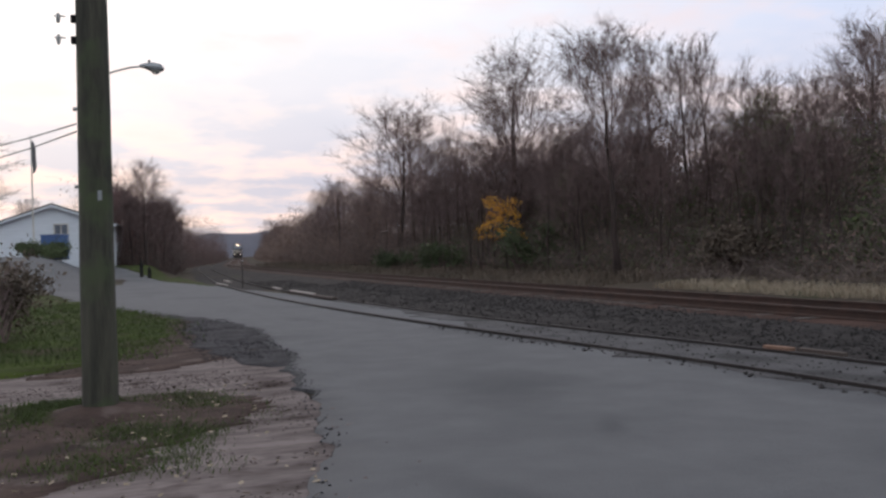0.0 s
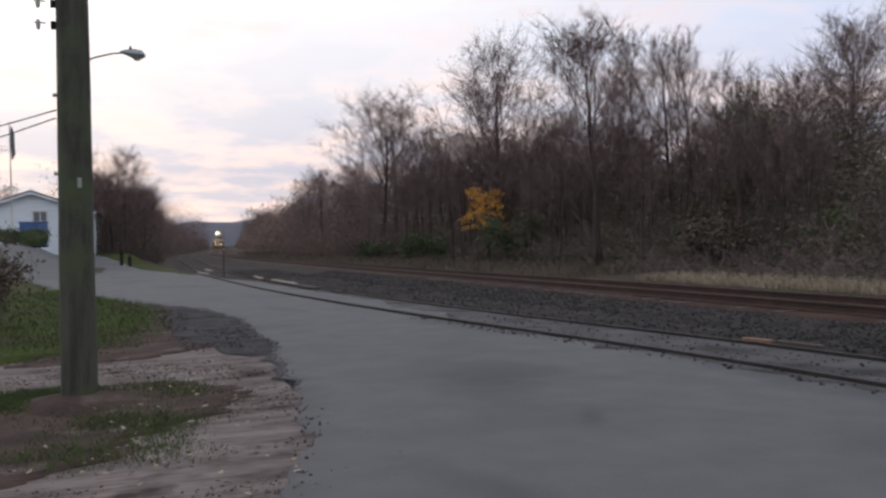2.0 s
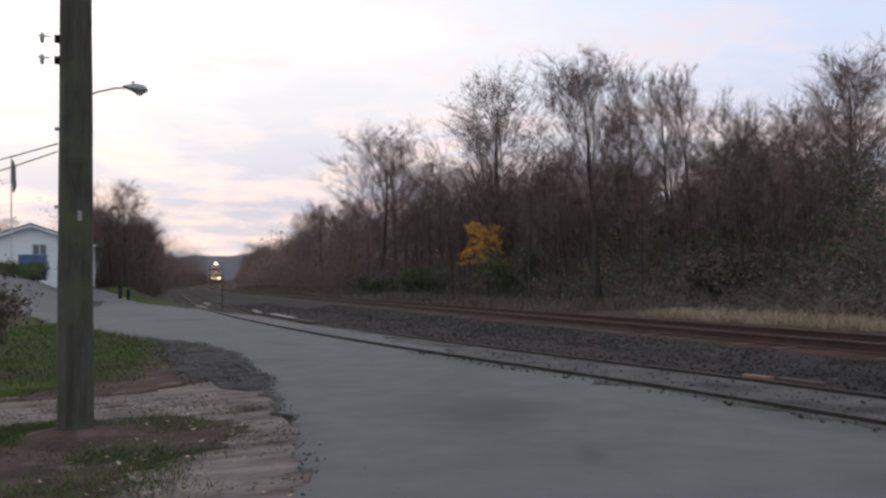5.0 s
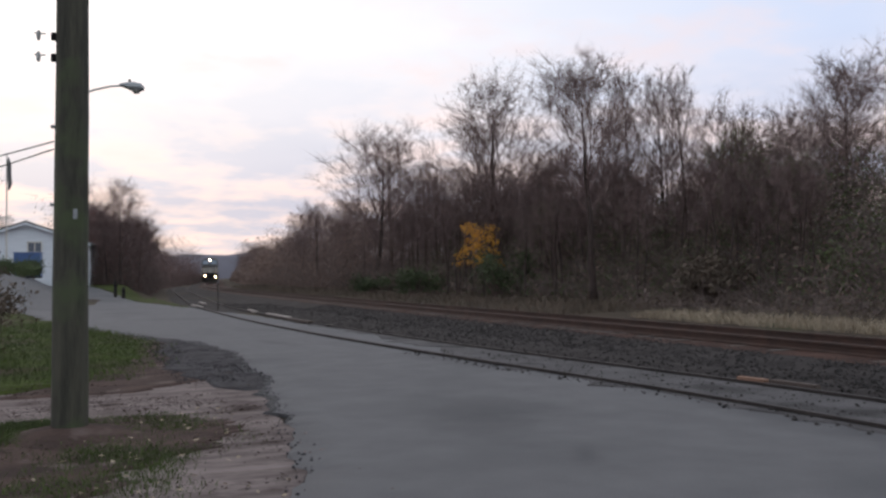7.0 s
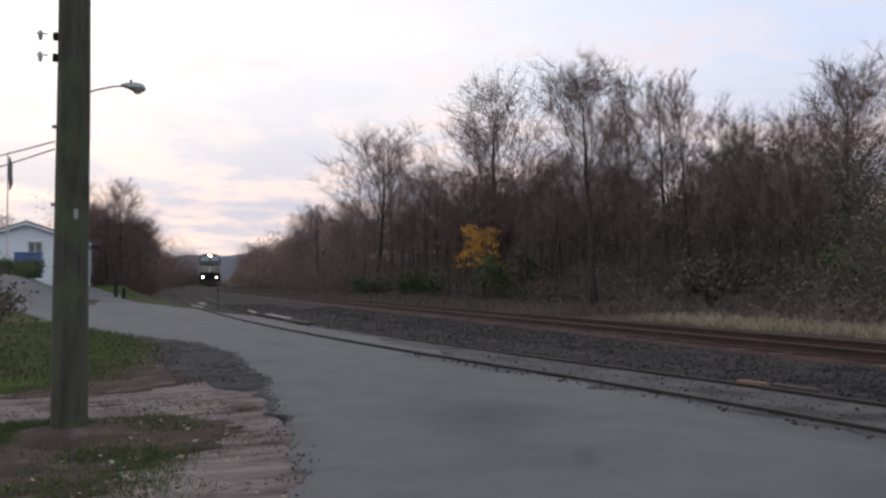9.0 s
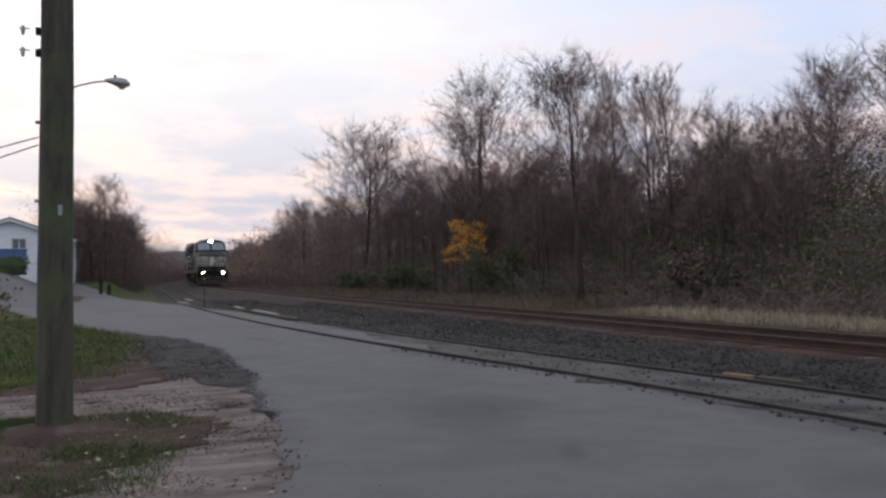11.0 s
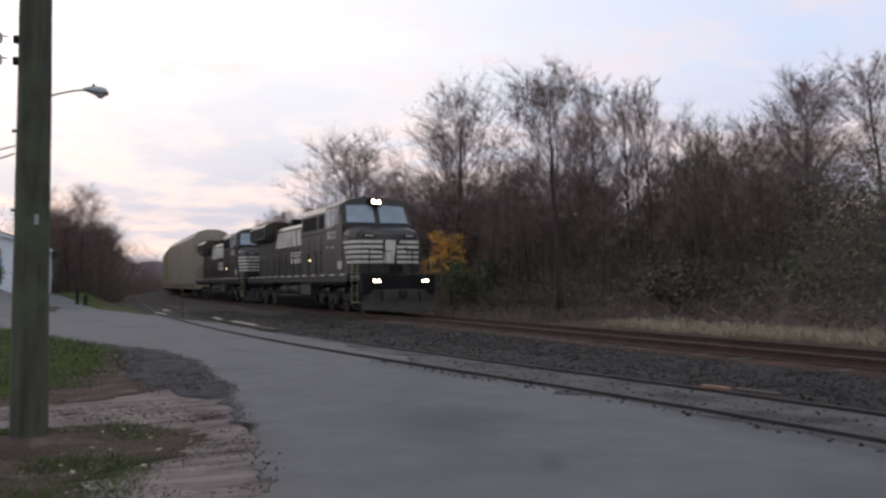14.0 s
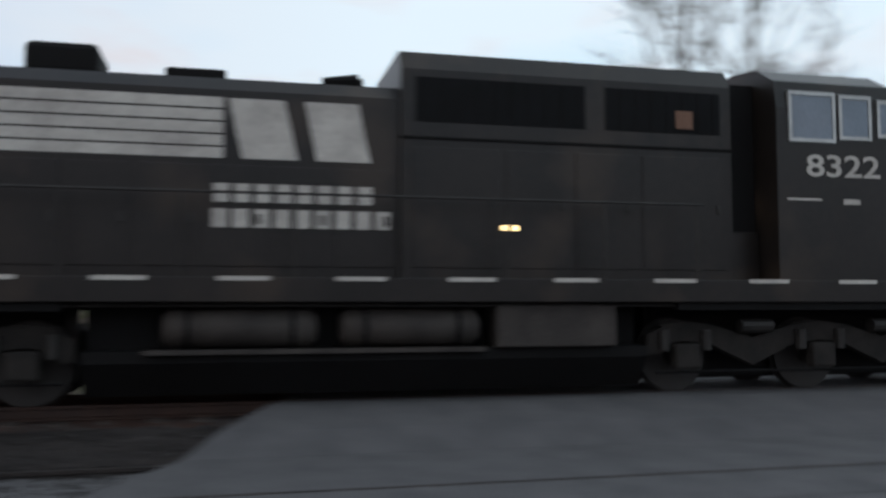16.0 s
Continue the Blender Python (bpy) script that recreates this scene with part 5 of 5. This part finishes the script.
            tube(r, [(s * 1.18, y0, 1.0), (s * 1.18, y0 + 0.08, 1.0), (s * 1.18, y1 - 0.08, 1.0), (s * 1.18, y1, 1.0)], [0.17, 0.26, 0.26, 0.17], 18)
            res = part("air_reservoir", r, "tank", t, "dusty cylindrical air reservoir", smooth=True)
            for yy in (y0 + 0.3, y1 - 0.3):
                part("reservoir_strap", tubed([(s * 1.18, yy - 0.03, 1.0), (s * 1.18, yy + 0.03, 1.0)], 0.272, 18), "soot", res)
        part("tank_ledge", boxed(*sorted((s * 1.2, s * 1.45)), 6.3, 10.5, 0.66, 0.72), "tank", t)
        part("pipe_run", tubed([(s * 1.4, 3.4, 1.30), (s * 1.4, 11.5, 1.30)], 0.03, 6), "steel", t)
    turning = {a for a, _ in axles}
    for o in t.children_recursive:
        if o in turning or o.parent in turning or o.type != "MESH":
            continue
        if o.name.startswith("road_number"):
            o.location.z += 0.05
            continue
        for v in o.data.vertices:
            v.co.z = stretch_z(v.co.z)
    return t, axles


def autorack(label):
    """A closed car-carrying wagon with ribbed, perforated side panels and a curved roof."""
    t = empty("autorack_wagon")
    tagged(t, label, "freight wagon", group="autorack wagons")
    axles = []
    L = 27.2
    truck(t, 2.4, 1.78, axles, three=False)
    truck(t, L - 2.4, 1.78, axles, three=False)
    part("frame", boxed(-1.35, 1.35, 0.3, L - 0.3, 0.78, 1.08, 0.02), "rackframe", t)
    body = part("body", prismed([(-1.46, 1.08), (1.46, 1.08), (1.46, 5.1), (1.2, 5.55), (0.5, 5.78), (-0.5, 5.78), (-1.2, 5.55), (-1.46, 5.1)], "y", 0.5, L - 0.5), "rack", t)
    n = 18
    for s in (-1, 1):
        for i in range(n):
            y = 0.55 + i * (L - 1.1) / n
            part("side_panel", boxed(*sorted((s * 1.462, s * 1.485)), y + 0.08, y + (L - 1.1) / n - 0.04, 1.25, 5.0), "rack", body)
            part("side_post", boxed(*sorted((s * 1.462, s * 1.53)), y - 0.03, y + 0.06, 1.08, 5.1), "rackframe", body)
    for y in (0.42, L - 0.5):
        e = part("end_door", boxed(-1.40, 1.40, y, y + 0.09, 1.1, 5.3, 0.02), "rack", body, "closed grey end doors")
        for x in (-0.7, 0.0, 0.7):
            part("door_rib", boxed(x - 0.05, x + 0.05, y - 0.03, y + 0.12, 1.15, 5.2), "rackframe", e)
    for y in (-0.3, L - 0.3):
        part("coupler", boxed(-0.14, 0.14, y, y + 0.6, 0.75, 1.0, 0.04), "truck", t)
    return t, axles


# ---- buildings and street things ----
def gable(name, w, d, h, rise, label, wallmat, roofmat, eave=0.35, windows=(), sidewin=(), door=None, chimney=None):
    """A house with its gable end facing local -y: walls, roof planes, windows, door."""
    t = empty(name)
    tagged(t, label, "house")
    part("wall", prismed([(-w / 2, -0.6), (w / 2, -0.6), (w / 2, h), (0, h + rise), (-w / 2, h)], "y", 0, d), wallmat, t)
    for s in (-1, 1):
        a = math.hypot(w / 2, rise)
        ux, uz = (w / 2) / a, -rise / a
        e0 = (s * -0.02, h + rise + 0.04)
        e1 = (s * (w / 2 + eave * ux), h + uz * eave + 0.04)
        part("roof", prismed([e0, e1, (e1[0], e1[1] + 0.14), (e0[0], e0[1] + 0.16)], "y", -eave, d + eave), roofmat, t)
        part("fascia", prismed([(e0[0], e0[1] - 0.16), (e1[0], e1[1] - 0.16), e1, e0], "y", -eave - 0.03, -eave + 0.02), "whitewall", t)
    for x, z, ww, hh in windows:
        f = bmesh.new()
        for r in ((x - ww / 2 - 0.09, x + ww / 2 + 0.09, z - 0.09, z), (x - ww / 2 - 0.09, x + ww / 2 + 0.09, z + hh, z + hh + 0.09), (x - ww / 2 - 0.09, x - ww / 2, z, z + hh), (x + ww / 2, x + ww / 2 + 0.09, z, z + hh), (x - 0.03, x + 0.03, z, z + hh)):
            box(f, r[0], r[1], -0.07, 0.02, r[2], r[3])
        win = part("window", f, "white", t, "white-framed window")
        part("pane", boxed(x - ww / 2, x + ww / 2, -0.03, 0.01, z, z + hh), "pane", win)
    for y, z, ww, hh, s in sidewin:
        win = part("window", boxed(*sorted((s * (w / 2), s * (w / 2 + 0.05))), y - ww / 2 - 0.08, y + ww / 2 + 0.08, z - 0.08, z + hh + 0.08), "white", t, "white-framed window")
        part("pane", boxed(*sorted((s * (w / 2 + 0.05), s * (w / 2 + 0.06))), y - ww / 2, y + ww / 2, z, z + hh), "pane", win)
    if door:
        part("door", boxed(door - 0.45, door + 0.45, -0.05, 0.02, 0.0, 2.05), "greyroof", t)
    if chimney:
        part("chimney", boxed(chimney[0] - 0.3, chimney[0] + 0.3, chimney[1], chimney[1] + 0.6, h, h + rise + 0.8), "brick", t)
    return t


def build_town():
    g = gable("white_building", 8.6, 16, 3.3, 1.5, "long white-sided building with a low grey gable roof", "whitewall", "greyroof", windows=((0.6, 2.6, 0.9, 0.7),), door=None)
    g.matrix_basis = pose(-4.0, 74.5, ground_z(-4.5, 75) - 0.8, 0, 0, -4)
    b = empty("blue_container", pose(-3.55, 68.5, ground_z(-3.55, 68.5), 0, 0, -4))
    tagged(b, "blue sheet-metal storage box beside the white building", "container")
    part("body", boxed(-0.85, 0.85, -0.7, 0.7, 0.1, 1.75, 0.03), "blue", b)
    for i in range(7):
        part("rib", boxed(-0.8 + i * 0.26, -0.74 + i * 0.26, -0.73, -0.7, 0.15, 1.7), "blue", b)
    part("lid", boxed(-0.9, 0.9, -0.75, 0.75, 1.75, 1.82, 0.02), "blue", b)
    part("skid", boxed(-0.85, 0.85, -0.65, 0.65, 0.0, 0.1), "soot", b)
    h = gable("white_house", 9.6, 11.0, 5.6, 2.7, "two-storey white clapboard house with a grey roof", "whitewall", "greyroof", windows=((-1.5, 0.9, 0.9, 1.4), (1.4, 0.9, 0.9, 1.4), (-1.4, 3.2, 0.8, 1.2), (1.4, 3.2, 0.8, 1.2)), sidewin=((3, 1, 0.9, 1.4, -1), (6.5, 1, 0.9, 1.4, -1), (3, 3.3, 0.8, 1.2, -1), (3, 1, 0.9, 1.4, 1), (6.5, 3.3, 0.8, 1.2, 1)), chimney=(0.3, 4.0))
    h.matrix_basis = pose(58.6, 27.4, ground_z(58.6, 27.4), 0, 0, -63 + 14)
    w = gable("porch_wing", 3.6, 5.0, 2.5, 1.0, "low white wing beside the house", "whitewall", "greyroof", windows=((0, 0.9, 0.8, 1.1),))
    w.matrix_basis = pose(62.5, 22.6, ground_z(62.5, 22.6), 0, 0, -60)
    s = gable("grey_shed", 4.6, 5, 2.2, 1.2, "small grey shed with a white gable", "whitewall", "greyroof", windows=((0, 0.8, 1.2, 0.9),))
    s.matrix_basis = pose(69.5, 21.0, ground_z(69.5, 21), 0, 0, -70)
    r = gable("brick_building", 16, 9, 4.2, 1.6, "dark red brick building beyond the street", "brick", "greyroof", windows=tuple((-6 + i * 2.4, 1.0, 1.1, 1.5) for i in range(6)))
    r.matrix_basis = pose(92, 9.5, ground_z(92, 9.5), 0, 0, -84)
    g2 = empty("garden_wall", pose(44, 27.5, ground_z(44, 27.5), 0, 0, -60))
    tagged(g2, "low white garden wall on the lawn", "wall")
    part("wall", boxed(-2.6, 2.6, -0.1, 0.1, -0.3, 0.75, 0.02), "whitewall", g2)
    part("coping", boxed(-2.65, 2.65, -0.14, 0.14, 0.75, 0.82, 0.02), "whitewall", g2)

    # near utility pole
    p = empty("utility_pole", pose(-0.12, 9.79, 0, 0, 0.3, 0))
    tagged(p, "weathered wooden utility pole set in bare dirt", "utility pole")
    n = 22
    bm = bmesh.new()
    tube(bm, [(0.006 * noise.noise((z, 0, 0)), 0.006 * noise.noise((0, z, 0)), z) for z in (-0.6 + i * 0.55 for i in range(n))], [0.182 - 0.0030 * i for i in range(n)], 24)
    part("shaft", bm, "poleWood", p, smooth=True)
    for z in (4.08, 3.86):
        br = part("wire_bracket", boxed(-0.205, -0.15, -0.03, 0.03, z - 0.04, z + 0.04, 0.01), "soot", p)
        part("pin", tubed([(-0.25, 0, z + 0.02), (-0.36, 0, z + 0.02)], 0.008, 6), "galv", br)
        part("insulator", tubed([(-0.32, 0, z - 0.05), (-0.32, 0, z), (-0.32, 0, z + 0.05)], [0.016, 0.024, 0.015], 10), "deadlamp", br)
    for z in (3.15, 2.35):
        part("bolt", tubed([(-0.20, 0, z), (-0.15, 0, z)], 0.02, 6), "galv", p)
    part("tag_plate", boxed(0.02, 0.06, -0.178, -0.172, 2.2, 2.3), "galv", p)
    part("dirt_mound", _mound(), "redsoil", p, "low mound of brown dirt round the foot", smooth=True)
    # street lamp further off
    s = empty("street_lamp", pose(-0.28, 24.0, 0))
    tagged(s, "street lamp with a cobra-head lantern on a thin arm", "street lamp")
    part("post", tubed([(0, 0, -0.3), (0, 0, 4.4), (0, 0, 7.2)], [0.14, 0.13, 0.11], 12), "poleWood", s)
    arm = part("arm", tubed([(0.1, 0, 6.20), (0.55, 0, 6.40), (0.95, 0, 6.52), (1.25, 0, 6.56)], 0.024, 8), "galv", s)
    bm = bmesh.new()
    tube(bm, [(1.15, 0, 6.57), (1.3, 0, 6.575), (1.48, 0, 6.55), (1.66, 0, 6.53), (1.76, 0, 6.50)], [0.035, 0.075, 0.125, 0.115, 0.04], 14)
    part("lantern", bm, "galv", arm, smooth=True)
    part("lens", tubed([(1.56, 0, 6.46), (1.56, 0, 6.38)], [0.13, 0.07], 14), "deadlamp", arm)
    part("photocell", tubed([(1.40, 0, 6.65), (1.40, 0, 6.73)], 0.03, 8), "soot", arm)
    # overhead cables
    for i, (a, b, sag) in enumerate((((-0.28, 9.8, 3.0), (-8.5, 40, 6.6), 0.5), ((-0.28, 9.8, 2.92), (-8.5, 40, 6.2), 0.6))):
        pts = [(a[0] + (b[0] - a[0]) * f, a[1] + (b[1] - a[1]) * f, a[2] + (b[2] - a[2]) * f - sag * 4 * f * (1 - f)) for f in (k / 14 for k in range(15))]
        tagged(part("overhead_cable", tubed(pts, 0.008, 5), "wire"), "thin black overhead cable", "cable", kind="structure")
    f = empty("wire_fence", pose(0, 0, 0))
    tagged(f, "low galvanised wire fence by the bend of the road", "fence")
    for i in range(5):
        x, y = -2.5 - i * 0.75, 46.0 + i * 0.3
        part("post", tubed([(x, y, ground_z(x, y) - 0.2), (x, y, ground_z(x, y) + 1.25)], 0.03, 8), "galv", f)
    for z in (0.2, 0.5, 0.8, 1.1):
        part("wire", tubed([(-2.5 - i * 0.75, 46.0 + i * 0.3, ground_z(-2.5 - i * 0.75, 46 + i * 0.3) + z) for i in range(5)], 0.008, 5), "galv", f)
    fp = empty("flagpole", pose(-4.75, 66.0, ground_z(-4.75, 66.0)))
    tagged(fp, "white flagpole with a furled drooping flag", "flagpole")
    part("pole", tubed([(0, 0, -0.2), (0, 0, 4.0), (0, 0, 8.1)], [0.06, 0.05, 0.035], 8), "white", fp)
    part("finial", tubed([(0, 0, 8.1), (0, 0, 8.16), (0, 0, 8.24)], [0.03, 0.07, 0.03], 8), "galv", fp)
    bm = bmesh.new()
    tube(bm, [(0.10, 0, 7.9), (0.16, 0.02, 7.4), (0.14, -0.02, 6.7), (0.20, 0.02, 6.1), (0.12, 0, 5.7)], [0.05, 0.13, 0.15, 0.13, 0.05], 9)
    part("flag", bm, "greyroof", fp, "limp furled flag", smooth=True)
    c = empty("brick_chimney", pose(0.8, 92, 1.0))
    tagged(c, "square brick chimney behind the trees", "chimney")
    part("stack", boxed(-0.42, 0.42, -0.42, 0.42, 0, 6.9, 0.02), "brick", c)
    part("cap", boxed(-0.5, 0.5, -0.5, 0.5, 6.9, 7.1, 0.02), "brick", c)
    for x, y, hh, lab in ((2.1, 64.5, 1.2, "short painted marker post on the verge"), (2.6, 64.0, 0.75, "small hydrant on the verge")):
        o = empty("marker_post", pose(x, y, ground_z(x, y)))
        tagged(o, lab, "post")
        part("post", tubed([(0, 0, -0.1), (0, 0, hh * 0.8), (0, 0, hh)], [0.13, 0.12, 0.07], 10), "truck", o)
        part("band", tubed([(0, 0, hh * 0.6), (0, 0, hh * 0.7)], 0.135, 10), "soot", o)
    m = empty("whistle_post", pose(6.05, 43.4, 0))
    tagged(m, "thin pale marker post beside the siding", "post")
    part("post", tubed([(0, 0, -0.2), (0, 0, 1.3)], 0.028, 8), "tank", m)
    part("cap", tubed([(0, 0, 1.3), (0, 0, 1.36)], 0.04, 8), "galv", m)

    # crossing signal mast with lattice gantry, past the rails
    q = empty("crossing_signal", pose(18.0, -0.35, ground_z(18.0, -0.3)))
    tagged(q, "aluminium level-crossing signal mast with a cantilever truss", "railway signal")
    for x in (-0.18, 0.18):
        for y in (-0.18, 0.18):
            part("mast_leg", tubed([(x, y, -0.1), (x, y, 5.9)], 0.035, 8), "galv", q)
    for i in range(9):
        z = 0.3 + i * 0.62
        for y in (-0.18, 0.18):
            part("brace", tubed([(-0.18, y, z), (0.18, y, z + 0.6)], 0.016, 6), "galv", q)
        for x in (-0.18, 0.18):
            part("brace", tubed([(x, -0.18, z + 0.6), (x, 0.18, z)], 0.016, 6), "galv", q)
    for z in (4.85, 5.55):
        for x in (-0.15, 0.15):
            part("gantry_chord", tubed([(x, 0.15, z), (x, -6.0, z)], 0.04, 8), "galv", q)
    for i in range(7):
        part("gantry_brace", tubed([(0, -0.1 - i * 0.85, 4.85), (0, -0.95 - i * 0.85, 5.55)], 0.02, 6), "galv", q)
    for y, on in ((0.42, True), (-0.42, True)):
        hd = part("signal_head", tubed([(-0.22, y, 2.35), (-0.27, y, 2.35)], 0.26, 18), "soot", q, "black round signal backplate")
        part("signal_lens", tubed([(-0.27, y, 2.35), (-0.30, y, 2.35)], 0.11, 14), "redlamp" if y > 0 else "deadlamp", hd, "lit red lens" if y > 0 else "dark lens")
    part("signal_bar", boxed(-0.24, -0.2, -0.45, 0.45, 2.31, 2.39), "galv", q)
    cb = part("crossbuck", boxed(-0.26, -0.24, -0.6, 0.6, -0.09, 0.09), "white", q)
    cb.matrix_basis = pose(0, 0, 3.3, 45)
    cb = part("crossbuck", boxed(-0.285, -0.265, -0.6, 0.6, -0.09, 0.09), "white", q)
    cb.matrix_basis = pose(0, 0, 3.3, -45)
    part("foot", boxed(-0.35, 0.35, -0.35, 0.35, -0.2, 0.12, 0.02), "tank", q)
    # distant street pole
    d = empty("street_pole", pose(69.1, 11.0, ground_z(69.1, 11.0)))
    tagged(d, "distant pair of wooden utility poles with a crossarm", "utility pole")
    for y in (-0.75, 0.75):
        part("shaft", tubed([(0, y, -0.2), (0, y, 9.0)], [0.14, 0.10], 10), "poleWood", d)
    part("crossarm", boxed(-0.08, 0.08, -1.9, 1.9, 8.6, 8.8, 0.01), "poleWood", d)
    # parked car
    k = empty("parked_car", pose(79.3, 10.3, ground_z(79.3, 10.3) - 0.0, 0, 0, 80))
    tagged(k, "silver saloon car parked along the far street", "car")
    part("body", prismed([(-2.1, 0.35), (2.1, 0.35), (2.15, 0.75), (1.3, 0.92), (0.75, 1.40), (-0.9, 1.42), (-1.5, 0.98), (-2.1, 0.9)], "y", -0.85, 0.85), "car", k)
    for s in (-1, 1):
        part("window", prismed([(-1.3, 0.98), (1.1, 0.95), (0.68, 1.33), (-0.85, 1.35)], "y", *sorted((s * 0.852, s * 0.862))), "glass", k)
        for x in (-1.3, 1.3):
            wh = part("wheel", tubed([(x, s * 0.70, 0.33), (x, s * 0.88, 0.33)], 0.33, 16), "tyre", k)
            part("rim", tubed([(x, s * 0.87, 0.33), (x, s * 0.89, 0.33)], 0.19, 12), "galv", wh)
    # far wooded ridge, paled by a haze tint in its colour
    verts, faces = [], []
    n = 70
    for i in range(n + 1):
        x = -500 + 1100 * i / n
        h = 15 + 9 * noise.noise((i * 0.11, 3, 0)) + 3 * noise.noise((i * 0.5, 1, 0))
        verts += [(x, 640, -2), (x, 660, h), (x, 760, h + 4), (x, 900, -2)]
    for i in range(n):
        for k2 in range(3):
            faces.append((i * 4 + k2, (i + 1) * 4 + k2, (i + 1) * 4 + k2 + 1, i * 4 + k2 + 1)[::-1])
    tagged(raw("backdrop_ridge", verts, faces, "hill", smooth=True), "wooded ridge on the horizon, with haze in its colour", "hill", kind="structure")


def _mound():
    bm = bmesh.new()
    rings = []
    for r, z in ((0.17, 0.10), (0.32, 0.07), (0.52, 0.025), (0.85, -0.03)):
        rings.append([bm.verts.new((r * math.cos(a) * (1 + 0.35 * noise.noise((a, r, 0))), r * math.sin(a) * (1 + 0.35 * noise.noise((a, r, 4))), z)) for a in (k * math.tau / 20 for k in range(20))])
    for a, b in zip(rings, rings[1:]):
        for k in range(20):
            bm.faces.new((a[k], b[k], b[(k + 1) % 20], a[(k + 1) % 20]))
    return bm


build_ground()
build_surfaces()
build_crossing()
build_town()
build_plants()
LEAD, LEAD_AXLES = locomotive(True, "black wide-cab diesel locomotive with white nose stripes and lit headlights")
SECOND, SECOND_AXLES = locomotive(False, "black trailing diesel locomotive with white hood stripes")
RACK, RACK_AXLES = autorack("grey and tan closed autorack wagon")
RACKS = [RACK] + [copy_thing(RACK, Matrix.Identity(4)) for _ in range(3)]
build_railway()

# how far the lead cab's front is from the point abreast of the camera, second by second
RUN = [(0, 316.0), (2, 276.5), (4, 236.5), (7, 174.5), (8.5, 144.5), (11, 93.3), (12.5, 63.3), (13.5, 43.8), (14.1, 32.05), (14.5, 22.9), (15.0, 11.7), (15.5, 1.35), (16.0, -9.47)]
_slopes = np.gradient([r[1] for r in RUN], [r[0] for r in RUN])


def run(t):
    """Smooth travel through the rows of RUN."""
    ts = [r[0] for r in RUN]
    i = min(max(int(np.searchsorted(ts, t, side="right")) - 1, 0), len(ts) - 2)
    h = ts[i + 1] - ts[i]
    s = (t - ts[i]) / h
    a, b = RUN[i][1], RUN[i + 1][1]
    return (2 * s ** 3 - 3 * s * s + 1) * a + (s ** 3 - 2 * s * s + s) * h * _slopes[i] + (-2 * s ** 3 + 3 * s * s) * b + (s ** 3 - s * s) * h * _slopes[i + 1]


def ride(vehicle, back, pivots, length_rows=0.25):
    """Key a vehicle whose local origin trails the lead cab by back metres; its two bogies follow the line."""
    rows = []
    n = int(16 / length_rows)
    for i in range(n + 1):
        t = i * length_rows
        s = run(t) + back
        a, b = Vector((main_x(s + pivots[0]), s + pivots[0], RAIL)), Vector((main_x(s + pivots[1]), s + pivots[1], RAIL))
        d = (b - a).normalized()
        yaw = -math.degrees(math.atan2(d.x, d.y))
        o = a - d * pivots[0]
        rows.append((t, pose(o.x, o.y, o.z, 0, 0, yaw)))
    walk(vehicle, rows)


def roll(axles):
    for ob, y in axles:
        walk(ob, [(i / FPS, pose(0, y, 0.508, math.degrees((run(0) - run(i / FPS)) / 0.508) % 360, 0, 0)) for i in range(int(16 * FPS) + 1)])


def motions():
    ride(LEAD, 0.0, (1.2, 14.0))
    ride(SECOND, 21.6, (1.2, 14.0))
    roll(LEAD_AXLES)
    roll(SECOND_AXLES)
    for i, r in enumerate(RACKS):
        ride(r, 40.6 + 28.0 * i, (2.4, 24.8))


motions()
